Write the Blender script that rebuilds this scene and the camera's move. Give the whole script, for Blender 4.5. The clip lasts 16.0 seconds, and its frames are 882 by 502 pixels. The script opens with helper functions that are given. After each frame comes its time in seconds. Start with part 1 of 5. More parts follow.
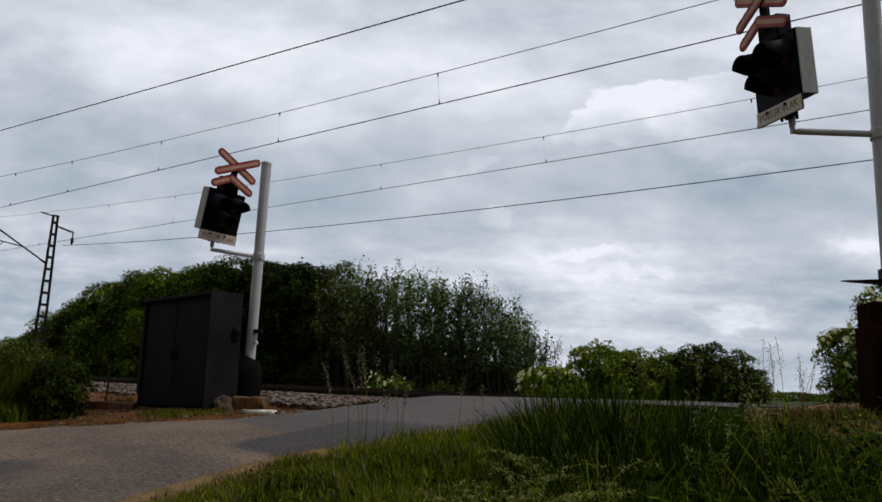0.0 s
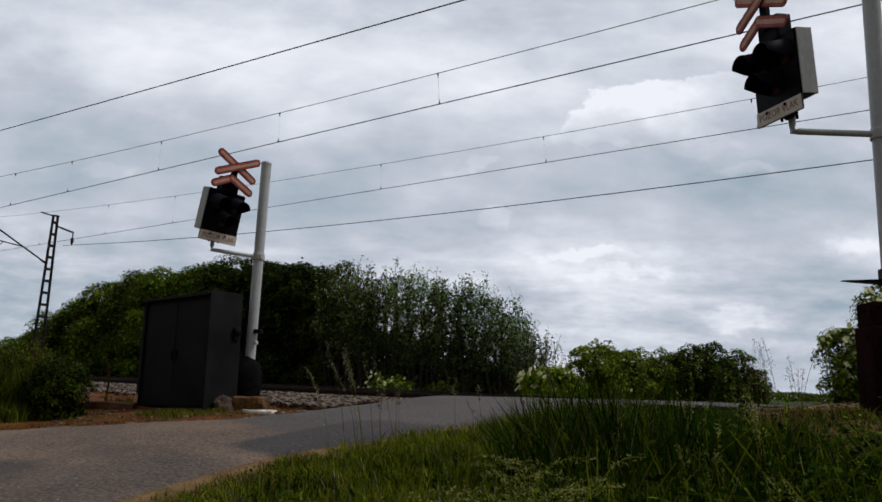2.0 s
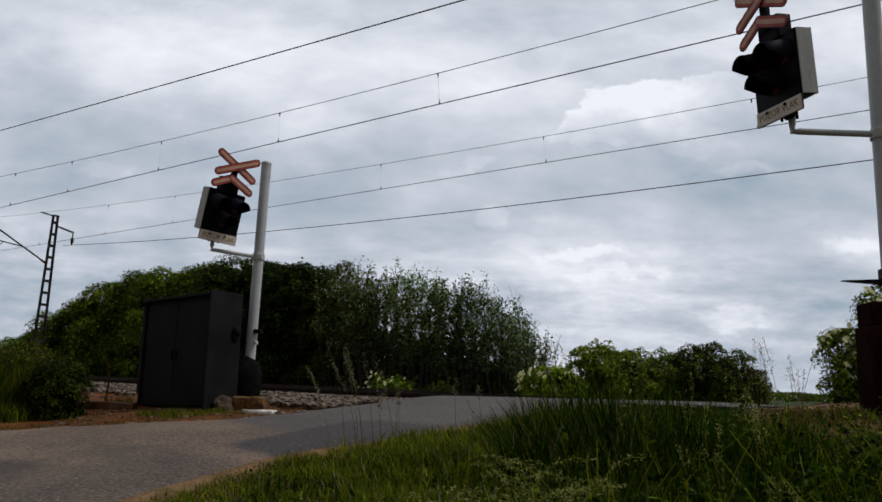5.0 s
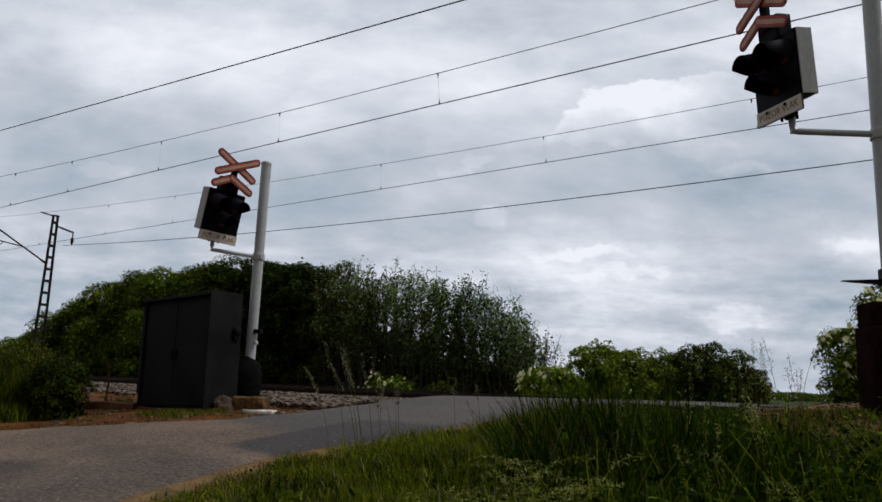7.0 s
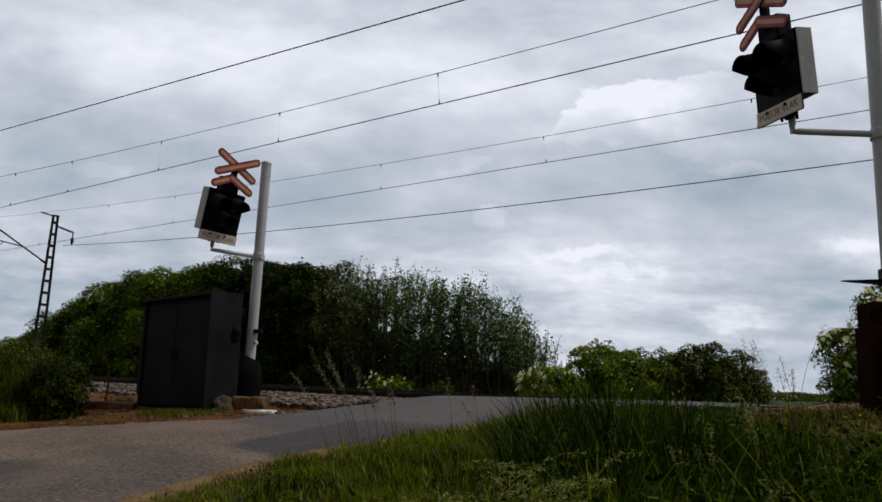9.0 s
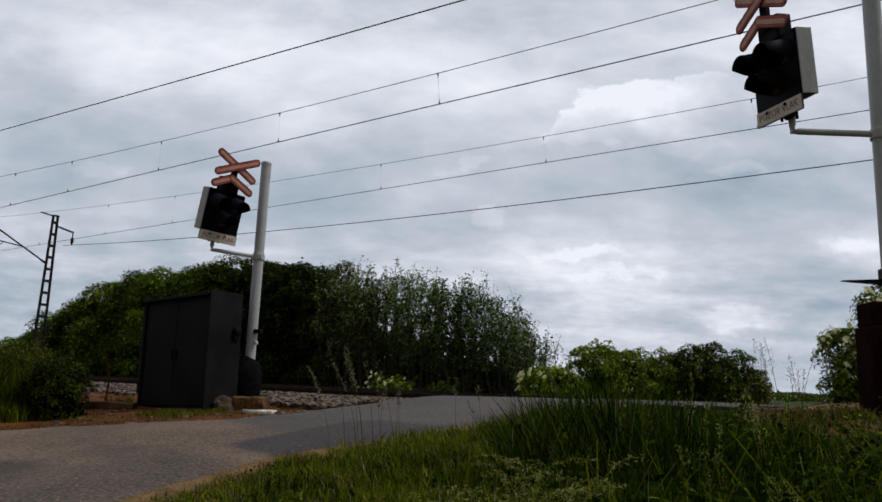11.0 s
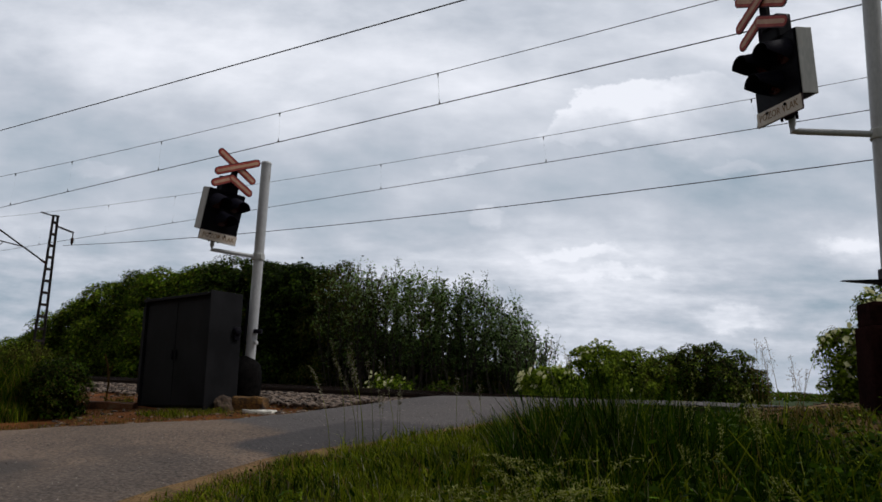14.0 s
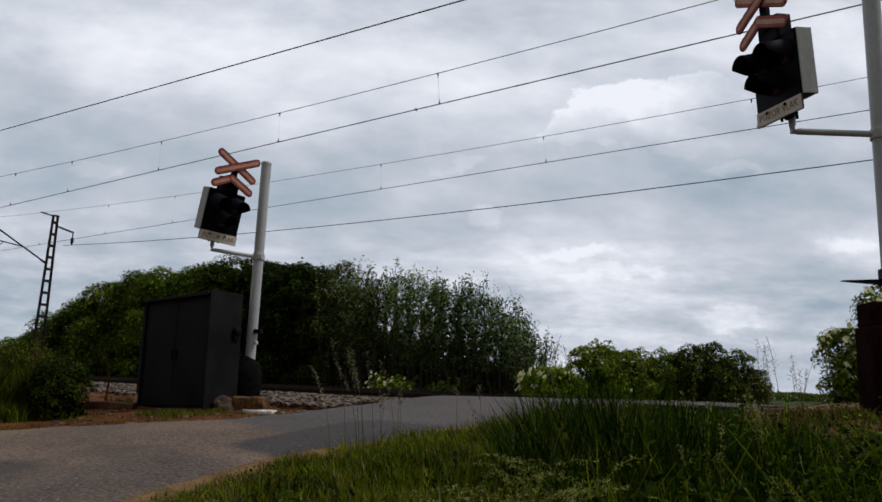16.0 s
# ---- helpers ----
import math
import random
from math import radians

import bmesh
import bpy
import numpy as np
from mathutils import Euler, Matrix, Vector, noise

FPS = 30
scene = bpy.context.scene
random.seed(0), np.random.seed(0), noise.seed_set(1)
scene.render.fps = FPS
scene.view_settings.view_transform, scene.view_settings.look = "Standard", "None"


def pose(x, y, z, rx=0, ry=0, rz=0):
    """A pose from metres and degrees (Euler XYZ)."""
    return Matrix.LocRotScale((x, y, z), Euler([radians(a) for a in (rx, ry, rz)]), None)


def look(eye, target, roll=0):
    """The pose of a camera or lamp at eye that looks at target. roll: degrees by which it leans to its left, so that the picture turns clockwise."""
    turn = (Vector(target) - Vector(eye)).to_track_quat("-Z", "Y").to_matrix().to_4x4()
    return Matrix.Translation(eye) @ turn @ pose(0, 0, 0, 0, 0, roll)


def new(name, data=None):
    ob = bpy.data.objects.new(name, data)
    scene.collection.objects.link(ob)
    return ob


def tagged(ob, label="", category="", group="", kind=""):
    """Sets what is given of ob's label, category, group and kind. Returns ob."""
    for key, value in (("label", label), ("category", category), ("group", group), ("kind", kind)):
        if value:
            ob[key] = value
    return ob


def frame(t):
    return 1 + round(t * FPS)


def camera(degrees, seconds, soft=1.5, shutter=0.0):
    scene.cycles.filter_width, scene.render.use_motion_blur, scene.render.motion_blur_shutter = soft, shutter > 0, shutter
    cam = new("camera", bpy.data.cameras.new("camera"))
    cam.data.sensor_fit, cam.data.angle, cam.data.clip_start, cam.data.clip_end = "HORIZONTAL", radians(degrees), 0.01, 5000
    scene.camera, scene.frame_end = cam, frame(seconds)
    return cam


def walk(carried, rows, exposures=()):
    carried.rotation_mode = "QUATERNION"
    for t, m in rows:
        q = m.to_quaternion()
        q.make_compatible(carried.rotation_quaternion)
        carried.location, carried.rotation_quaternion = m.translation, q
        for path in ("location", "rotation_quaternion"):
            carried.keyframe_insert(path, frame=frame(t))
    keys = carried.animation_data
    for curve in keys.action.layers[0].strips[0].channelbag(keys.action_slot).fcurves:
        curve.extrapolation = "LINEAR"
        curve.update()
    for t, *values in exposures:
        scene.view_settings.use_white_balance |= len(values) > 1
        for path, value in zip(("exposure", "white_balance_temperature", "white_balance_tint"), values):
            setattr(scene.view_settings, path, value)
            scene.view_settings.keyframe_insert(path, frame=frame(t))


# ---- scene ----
cam = camera(62.19, 16.0, soft=1.6)
EYE = Vector((0, 0, 0.16))
VIEW = look(EYE, (0, math.cos(radians(10.45)), 0.16 + math.sin(radians(10.45))), roll=2.233)
walk(cam, [(0, VIEW), (16, VIEW)])
scene.view_settings.exposure = 0.0

# The railway runs along U; N points across it, away from the camera.
TURN = radians(53.98)
U = Vector((-math.sin(TURN), math.cos(TURN), 0))
N = Vector((math.cos(TURN), math.sin(TURN), 0))
TRACKS = (10.92, 15.27)


def rail(s, p, z=0.0):
    return U * s + N * p + Vector((0, 0, z))


# ---- light: an overcast sky, brighter towards the sun ----
SUN_EL, SUN_AZ = radians(55), radians(90)
world = bpy.data.worlds.new("overcast_sky")
scene.world = world
world.use_nodes = True
wn, wl = world.node_tree.nodes, world.node_tree.links
wn.clear()
sky = wn.new("ShaderNodeTexSky")
sky.sky_type, sky.sun_disc, sky.sun_elevation, sky.sun_rotation = "NISHITA", False, SUN_EL, SUN_AZ
sky_bg = wn.new("ShaderNodeBackground")
sky_bg.inputs["Strength"].default_value = 0.05
wl.new(sky.outputs["Color"], sky_bg.inputs["Color"])
wtc = wn.new("ShaderNodeTexCoord")
wmap = wn.new("ShaderNodeMapping")
wmap.inputs["Scale"].default_value = (1.0, 1.0, 2.5)
wl.new(wtc.outputs["Generated"], wmap.inputs["Vector"])
wnoise = wn.new("ShaderNodeTexNoise")
wnoise.inputs["Scale"].default_value, wnoise.inputs["Detail"].default_value = 2.6, 6
wl.new(wmap.outputs["Vector"], wnoise.inputs["Vector"])
wramp = wn.new("ShaderNodeValToRGB")
wramp.color_ramp.elements[0].position, wramp.color_ramp.elements[0].color = 0.3, (0.46, 0.455, 0.45, 1)
wramp.color_ramp.elements[1].position, wramp.color_ramp.elements[1].color = 0.7, (0.80, 0.785, 0.76, 1)
wl.new(wnoise.outputs["Fac"], wramp.inputs["Fac"])
cloud_bg = wn.new("ShaderNodeBackground")
# an overcast sky is about three times as bright overhead as near the horizon
wsep = wn.new("ShaderNodeSeparateXYZ")
wl.new(wtc.outputs["Generated"], wsep.inputs[0])
wrise = wn.new("ShaderNodeMapRange")
wrise.inputs["From Min"].default_value, wrise.inputs["From Max"].default_value = 0.0, 1.0
wrise.inputs["To Min"].default_value, wrise.inputs["To Max"].default_value = 0.09, 0.80
wl.new(wsep.outputs["Z"], wrise.inputs["Value"])
wl.new(wrise.outputs["Result"], cloud_bg.inputs["Strength"])
wl.new(wramp.outputs["Color"], cloud_bg.inputs["Color"])
wadd = wn.new("ShaderNodeMixShader")
wadd.inputs["Fac"].default_value = 0.8
wl.new(sky_bg.outputs[0], wadd.inputs[1])
wl.new(cloud_bg.outputs[0], wadd.inputs[2])
wout = wn.new("ShaderNodeOutputWorld")
wl.new(wadd.outputs[0], wout.inputs["Surface"])

sun = new("sun", bpy.data.lights.new("sun", "SUN"))
sun.data.energy, sun.data.angle, sun.data.color = 1.6, radians(22), (1.0, 0.97, 0.93)
sun_dir = Vector((math.sin(SUN_AZ) * math.cos(SUN_EL), math.cos(SUN_AZ) * math.cos(SUN_EL), math.sin(SUN_EL)))
sun.matrix_world = look(sun_dir * 60, (0, 0, 0))


# ---- materials ----
def material(name, low, high, scale=6.0, rough=0.8, metal=0.0, bump=0.3, fine=60.0, spots=None, spot_scale=2.0,
             spot_amount=0.5, stretch=(1, 1, 1), island=0.0, obj=0.0, bump_size=0.01, trans=0.0, spec=0.4, grain=0.45):
    """Two tones mixed by coarse and fine noise, patches of a third tone, fine relief, and an uneven gloss."""
    m = bpy.data.materials.new(name)
    m.use_nodes = True
    nt, ln = m.node_tree.nodes, m.node_tree.links
    b = nt["Principled BSDF"]
    tc = nt.new("ShaderNodeTexCoord")
    mp = nt.new("ShaderNodeMapping")
    mp.inputs["Scale"].default_value = stretch
    ln.new(tc.outputs["Object"], mp.inputs["Vector"])
    n1 = nt.new("ShaderNodeTexNoise")
    n1.inputs["Scale"].default_value, n1.inputs["Detail"].default_value = scale, 5
    n2 = nt.new("ShaderNodeTexNoise")
    n2.inputs["Scale"].default_value, n2.inputs["Detail"].default_value = fine, 3
    for t in (n1, n2):
        ln.new(mp.outputs["Vector"], t.inputs["Vector"])
    add = nt.new("ShaderNodeMath")
    add.operation = "MULTIPLY_ADD"
    add.inputs[1].default_value = grain
    ln.new(n2.outputs["Fac"], add.inputs[0])
    half = nt.new("ShaderNodeMath")
    half.operation = "MULTIPLY"
    half.inputs[1].default_value = 1 - grain
    ln.new(n1.outputs["Fac"], half.inputs[0])
    ln.new(half.outputs[0], add.inputs[2])
    fac = add.outputs[0]
    for on, node, socket in ((island, "ShaderNodeNewGeometry", "Random Per Island"), (obj, "ShaderNodeObjectInfo", "Random")):
        if on:
            r = nt.new(node)
            sh = nt.new("ShaderNodeMath")
            sh.operation = "MULTIPLY_ADD"
            sh.inputs[1].default_value = on
            ln.new(r.outputs[socket], sh.inputs[0])
            ln.new(fac, sh.inputs[2])
            sub = nt.new("ShaderNodeMath")
            sub.operation = "SUBTRACT"
            sub.inputs[1].default_value = on * 0.5
            ln.new(sh.outputs[0], sub.inputs[0])
            fac = sub.outputs[0]
    ramp = nt.new("ShaderNodeValToRGB")
    ramp.color_ramp.elements[0].position, ramp.color_ramp.elements[0].color = 0.3 if island else 0.39, (*low, 1)
    ramp.color_ramp.elements[1].position, ramp.color_ramp.elements[1].color = 0.7 if island else 0.61, (*high, 1)
    ln.new(fac, ramp.inputs["Fac"])
    col = ramp.outputs["Color"]
    if spots:
        n3 = nt.new("ShaderNodeTexNoise")
        n3.inputs["Scale"].default_value, n3.inputs["Detail"].default_value = spot_scale, 7
        ln.new(mp.outputs["Vector"], n3.inputs["Vector"])
        sr = nt.new("ShaderNodeValToRGB")
        sr.color_ramp.elements[0].position = 0.72 - 0.3 * spot_amount
        sr.color_ramp.elements[1].position = 0.82 - 0.3 * spot_amount
        ln.new(n3.outputs["Fac"], sr.inputs["Fac"])
        mx = nt.new("ShaderNodeMix")
        mx.data_type = "RGBA"
        ln.new(sr.outputs["Color"], mx.inputs["Factor"])
        ln.new(col, mx.inputs["A"])
        mx.inputs["B"].default_value = (*spots, 1)
        col = mx.outputs["Result"]
    ln.new(col, b.inputs["Base Color"])
    b.inputs["Metallic"].default_value = metal
    b.inputs["Specular IOR Level"].default_value = spec
    rr = nt.new("ShaderNodeMapRange")
    rr.inputs["To Min"].default_value, rr.inputs["To Max"].default_value = max(0.05, rough - 0.12), min(1, rough + 0.12)
    ln.new(n1.outputs["Fac"], rr.inputs["Value"])
    ln.new(rr.outputs["Result"], b.inputs["Roughness"])
    if bump:
        bp = nt.new("ShaderNodeBump")
        bp.inputs["Strength"].default_value, bp.inputs["Distance"].default_value = bump, bump_size
        ln.new(add.outputs[0], bp.inputs["Height"])
        ln.new(bp.outputs["Normal"], b.inputs["Normal"])
    if trans:
        tr = nt.new("ShaderNodeBsdfTranslucent")
        ln.new(col, tr.inputs["Color"])
        ms = nt.new("ShaderNodeMixShader")
        ms.inputs["Fac"].default_value = trans
        ln.new(b.outputs[0], ms.inputs[1])
        ln.new(tr.outputs[0], ms.inputs[2])
        ln.new(ms.outputs[0], nt["Material Output"].inputs["Surface"])
    return m


M_ASPHALT_OLD = material("worn_asphalt", (0.066, 0.046, 0.034), (0.195, 0.138, 0.102), 0.8, 0.9, bump=0.9, fine=30, grain=0.62, bump_size=0.02, spots=(0.055, 0.043, 0.036), spot_scale=0.55, spot_amount=0.5)
M_SOIL = material("dry_soil", (0.07, 0.042, 0.02), (0.25, 0.155, 0.075), 2.5, 0.95, bump=0.9, fine=45, spots=(0.05, 0.055, 0.02), spot_scale=1.6, spot_amount=0.5, bump_size=0.03, spec=0.05)
M_RUSTSOIL = material("rusty_brown_soil", (0.045, 0.018, 0.008), (0.17, 0.068, 0.028), 3, 0.95, bump=0.9, fine=40, spots=(0.20, 0.15, 0.09), spot_scale=2.2, spot_amount=0.45, bump_size=0.03)


def ground_material(name, base, zones):
    """The base soil, mixed towards the tones of each zone by a mask that the mesh carries."""
    m = base.copy()
    m.name = name
    nt, ln = m.node_tree.nodes, m.node_tree.links
    b = nt["Principled BSDF"]
    fac = next(n for n in nt if n.bl_idname == "ShaderNodeValToRGB").inputs["Fac"].links[0].from_socket
    ragged = nt.new("ShaderNodeTexNoise")
    ragged.inputs["Scale"].default_value, ragged.inputs["Detail"].default_value = 3.5, 6
    for zone, low, high in zones:
        at = nt.new("ShaderNodeAttribute")
        at.attribute_name = zone
        edge = nt.new("ShaderNodeMath")
        edge.operation = "ADD"
        ln.new(at.outputs["Fac"], edge.inputs[0])
        ln.new(ragged.outputs["Fac"], edge.inputs[1])
        cut = nt.new("ShaderNodeMapRange")
        cut.inputs["From Min"].default_value, cut.inputs["From Max"].default_value = 0.85, 1.15
        ln.new(edge.outputs[0], cut.inputs["Value"])
        tone = nt.new("ShaderNodeValToRGB")
        tone.color_ramp.elements[0].position, tone.color_ramp.elements[0].color = 0.36, (*low, 1)
        tone.color_ramp.elements[1].position, tone.color_ramp.elements[1].color = 0.64, (*high, 1)
        ln.new(fac, tone.inputs["Fac"])
        mx = nt.new("ShaderNodeMix")
        mx.data_type = "RGBA"
        ln.new(cut.outputs["Result"], mx.inputs["Factor"])
        ln.new(b.inputs["Base Color"].links[0].from_socket, mx.inputs["A"])
        ln.new(tone.outputs["Color"], mx.inputs["B"])
        ln.new(mx.outputs["Result"], b.inputs["Base Color"])
    return m


M_GROUND = ground_material("soil_and_turf", M_SOIL, (("rust_zone", (0.032, 0.013, 0.005), (0.185, 0.070, 0.025)), ("turf_zone", (0.012, 0.015, 0.006), (0.042, 0.042, 0.014)), ("field_zone", (0.016, 0.028, 0.008), (0.050, 0.070, 0.022))))
M_ROAD = ground_material("worn_lane", M_ASPHALT_OLD, (("crumble_zone", (0.030, 0.022, 0.018), (0.150, 0.112, 0.088)), ("grey_zone", (0.050, 0.042, 0.041), (0.108, 0.093, 0.090)), ("patch_zone", (0.022, 0.019, 0.020), (0.060, 0.052, 0.052))))
M_STONE = material("ballast_stone", (0.026, 0.017, 0.013), (0.22, 0.165, 0.13), 4, 0.9, bump=0.5, fine=50, island=0.7)
M_BED = material("ballast_bed", (0.014, 0.009, 0.007), (0.05, 0.034, 0.027), 9, 0.95, bump=1.0, fine=40, bump_size=0.04)
M_STEEL = material("rail_steel", (0.018, 0.012, 0.01), (0.05, 0.03, 0.022), 6, 0.6, 0.6, bump=0.2)
M_POST = material("grey_painted_post", (0.42, 0.43, 0.455), (0.55, 0.555, 0.575), 3, 0.5, bump=0.08, fine=50, spots=(0.24, 0.20, 0.17), spot_scale=7, spot_amount=0.16, stretch=(1, 1, 0.35), spec=0.5)
M_BOXSIDE = material("grey_enamel", (0.4, 0.41, 0.41), (0.54, 0.54, 0.53), 3, 0.45, bump=0.05, fine=40, spots=(0.3, 0.27, 0.23), spot_scale=5, spot_amount=0.15, stretch=(1, 1, 0.3))
M_BLACK = material("black_paint", (0.003, 0.003, 0.005), (0.009, 0.008, 0.013), 5, 0.5, bump=0.08, fine=50, spec=0.08)
M_VISOR = material("black_visor", (0.004, 0.004, 0.009), (0.011, 0.010, 0.019), 5, 0.7, bump=0.05, fine=50, spec=0.08)
M_CAB = material("dark_grey_cabinet_paint", (0.007, 0.007, 0.0082), (0.0155, 0.0155, 0.018), 2.0, 0.5, bump=0.08, fine=30, spots=(0.014, 0.014, 0.016), spot_scale=1.6, spot_amount=0.2, stretch=(1, 1, 0.7), spec=0.12, grain=0.15)
M_RED = material("faded_red_reflector", (0.42, 0.055, 0.05), (0.58, 0.12, 0.1), 8, 0.6, bump=0.05, fine=60)
M_CREAM = material("faded_cream_reflector", (0.58, 0.32, 0.22), (0.78, 0.50, 0.36), 8, 0.6, bump=0.05, fine=60)
M_RIM = material("dark_sign_rim", (0.03, 0.008, 0.016), (0.08, 0.022, 0.035), 8, 0.6, bump=0.05)
M_PLATE = material("aged_white_plate", (0.80, 0.70, 0.62), (0.90, 0.83, 0.76), 7, 0.6, bump=0.05, fine=50, spots=(0.25, 0.18, 0.15), spot_scale=9, spot_amount=0.25)
M_LETTER = material("ochre_letters", (0.30, 0.17, 0.08), (0.42, 0.26, 0.13), 12, 0.6, bump=0.0)
M_LENS = material("dark_red_lens", (0.03, 0.006, 0.006), (0.06, 0.01, 0.01), 10, 0.15, bump=0.0)
M_MAST = material("brown_painted_steel", (0.013, 0.010, 0.011), (0.040, 0.030, 0.030), 4, 0.7, 0.2, bump=0.2, spots=(0.15, 0.07, 0.035), spot_scale=6, spot_amount=0.3)
M_WIRE = material("weathered_copper_wire", (0.035, 0.03, 0.028), (0.08, 0.065, 0.055), 3, 0.6, 0.5, bump=0.0)
M_INS = material("brown_porcelain", (0.03, 0.015, 0.012), (0.07, 0.035, 0.025), 5, 0.25, bump=0.0)
M_CONC = material("weathered_concrete", (0.06, 0.045, 0.036), (0.18, 0.145, 0.115), 5, 0.9, bump=0.6, fine=60, spots=(0.10, 0.07, 0.045), spot_scale=4, spot_amount=0.4)
M_OCHRE = material("ochre_stained_concrete", (0.03, 0.016, 0.007), (0.21, 0.105, 0.025), 5, 0.9, bump=0.8, fine=40, spots=(0.03, 0.018, 0.012), spot_scale=6, spot_amount=0.5)
M_BOULDER = material("dirty_brown_stone", (0.022, 0.014, 0.010), (0.11, 0.072, 0.048), 6, 0.9, bump=0.9, fine=30, spots=(0.02, 0.016, 0.010), spot_scale=7, spot_amount=0.5)
M_SLAB = material("pale_concrete", (0.45, 0.43, 0.38), (0.70, 0.67, 0.60), 6, 0.85, bump=0.4, fine=70, spots=(0.28, 0.25, 0.2), spot_scale=8, spot_amount=0.25)
M_BROWNBOX = material("dark_brown_box_paint", (0.010, 0.0035, 0.0035), (0.026, 0.010, 0.009), 3, 0.9, bump=0.15, fine=30, spots=(0.012, 0.004, 0.003), spot_scale=5, spot_amount=0.3, spec=0.01)
M_BARK = material("shrub_bark", (0.03, 0.024, 0.018), (0.085, 0.07, 0.055), 14, 0.9, bump=0.5, fine=60, stretch=(1, 1, 0.25))


def leaf(name, low, high, trans=0.3, rough=0.6):
    return material(name, low, high, 0.95, rough, bump=0.0, fine=5, grain=0.32, island=0.4, obj=0.25, trans=trans, spec=0.04)


M_LEAF = leaf("hedge_leaves", (0.007, 0.017, 0.001), (0.100, 0.185, 0.010))
M_LEAF_OLIVE = leaf("olive_leaves", (0.017, 0.017, 0.004), (0.112, 0.108, 0.021))
M_LEAF_GREY = leaf("grey_willow_leaves", (0.022, 0.044, 0.012), (0.260, 0.390, 0.130))
M_LEAF_BRIGHT = leaf("fresh_leaves", (0.040, 0.072, 0.004), (0.300, 0.410, 0.030))
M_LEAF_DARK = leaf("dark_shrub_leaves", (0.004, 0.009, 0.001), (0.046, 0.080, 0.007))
# kept dark: the shade within dense weeds is put into the leaf colour
M_WEED_SHADED = leaf("shaded_weed_leaves", (0.005, 0.013, 0.001), (0.060, 0.110, 0.010))
M_FLOWER = material("cream_flowers", (0.45, 0.46, 0.20), (0.72, 0.70, 0.42), 9, 0.8, bump=0.0, fine=40, trans=0.2, spec=0.1)
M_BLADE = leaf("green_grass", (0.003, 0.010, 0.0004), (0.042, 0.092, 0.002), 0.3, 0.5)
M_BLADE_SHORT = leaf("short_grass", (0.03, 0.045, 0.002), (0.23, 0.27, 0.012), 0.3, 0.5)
M_BLADE_DRY = leaf("dry_grass", (0.085, 0.050, 0.016), (0.25, 0.165, 0.060), 0.25, 0.7)
M_BLADE_PALE = leaf("pale_seed_heads", (0.16, 0.145, 0.095), (0.36, 0.33, 0.24), 0.25, 0.7)
M_BLADE_HEAD = leaf("green_seed_heads", (0.15, 0.16, 0.04), (0.50, 0.50, 0.18), 0.25, 0.7)
M_GRIT = material("pale_grit", (0.10, 0.09, 0.08), (0.32, 0.29, 0.26), 4, 0.9, bump=0.3, fine=50, island=0.9)
M_RUBBER = material("dull_black_rubber", (0.003, 0.003, 0.003), (0.010, 0.009, 0.009), 12, 0.95, bump=0.6, fine=50, spec=0.03)
M_INSECT = material("dark_insect_shell", (0.01, 0.01, 0.012), (0.03, 0.028, 0.03), 30, 0.7, bump=0.0)


# ---- mesh helpers ----
def part(name, bm, mat, parent=None, label="", smooth=False):
    """Links a bmesh as one mesh object, under parent where there is one."""
    me = bpy.data.meshes.new(name)
    bm.normal_update()
    bm.to_mesh(me)
    bm.free()
    return link(name, me, mat, parent, label, smooth)


def link(name, me, mat, parent=None, label="", smooth=False):
    if mat and not me.materials:
        me.materials.append(mat)
    if smooth:
        me.shade_smooth()
        me.set_sharp_from_angle(angle=radians(38))
    ob = new(name, me)
    ob.parent = parent
    if label:
        ob["label"] = label
    return ob


def faces(name, verts, polys, mat, parent=None, label="", smooth=False):
    me = bpy.data.meshes.new(name)
    me.from_pydata(verts, [], polys)
    me.update()
    return link(name, me, mat, parent, label, smooth)


def quads(name, verts, size, mats, mat_index=None, parent=None, label=""):
    """Polygons of `size` corners each out of a long array of corners."""
    verts = np.asarray(verts, dtype=np.float32).reshape(-1, 3)
    count = len(verts) // size
    me = bpy.data.meshes.new(name)
    me.vertices.add(len(verts))
    me.vertices.foreach_set("co", verts.ravel())
    me.loops.add(len(verts))
    me.loops.foreach_set("vertex_index", np.arange(len(verts), dtype=np.int32))
    me.polygons.add(count)
    me.polygons.foreach_set("loop_start", np.arange(0, len(verts), size, dtype=np.int32))
    for m in mats:
        me.materials.append(m)
    if mat_index is not None:
        me.polygons.foreach_set("material_index", np.asarray(mat_index, dtype=np.int32))
    me.update(calc_edges=True)
    me.validate()
    return link(name, me, None, parent, label)


def box(bm, x, y, z, sx, sy, sz, bevel=0.0, m=None):
    made = bmesh.ops.create_cube(bm, size=1.0, matrix=(m or Matrix()) @ Matrix.Translation((x, y, z)) @ Matrix.Diagonal((sx, sy, sz, 1)))
    if bevel:
        edges = list({e for v in made["verts"] for e in v.link_edges})
        bmesh.ops.bevel(bm, geom=edges, offset=bevel, segments=2, affect="EDGES", profile=0.6)
    return bm


def tube(bm, a, b, r1, r2=None, sides=14, caps=True):
    a, b = Vector(a), Vector(b)
    m = Matrix.Translation((a + b) / 2) @ (b - a).to_track_quat("Z", "Y").to_matrix().to_4x4()
    bmesh.ops.create_cone(bm, cap_ends=caps, segments=sides, radius1=r1, radius2=r1 if r2 is None else r2, depth=(b - a).length, matrix=m)
    return bm


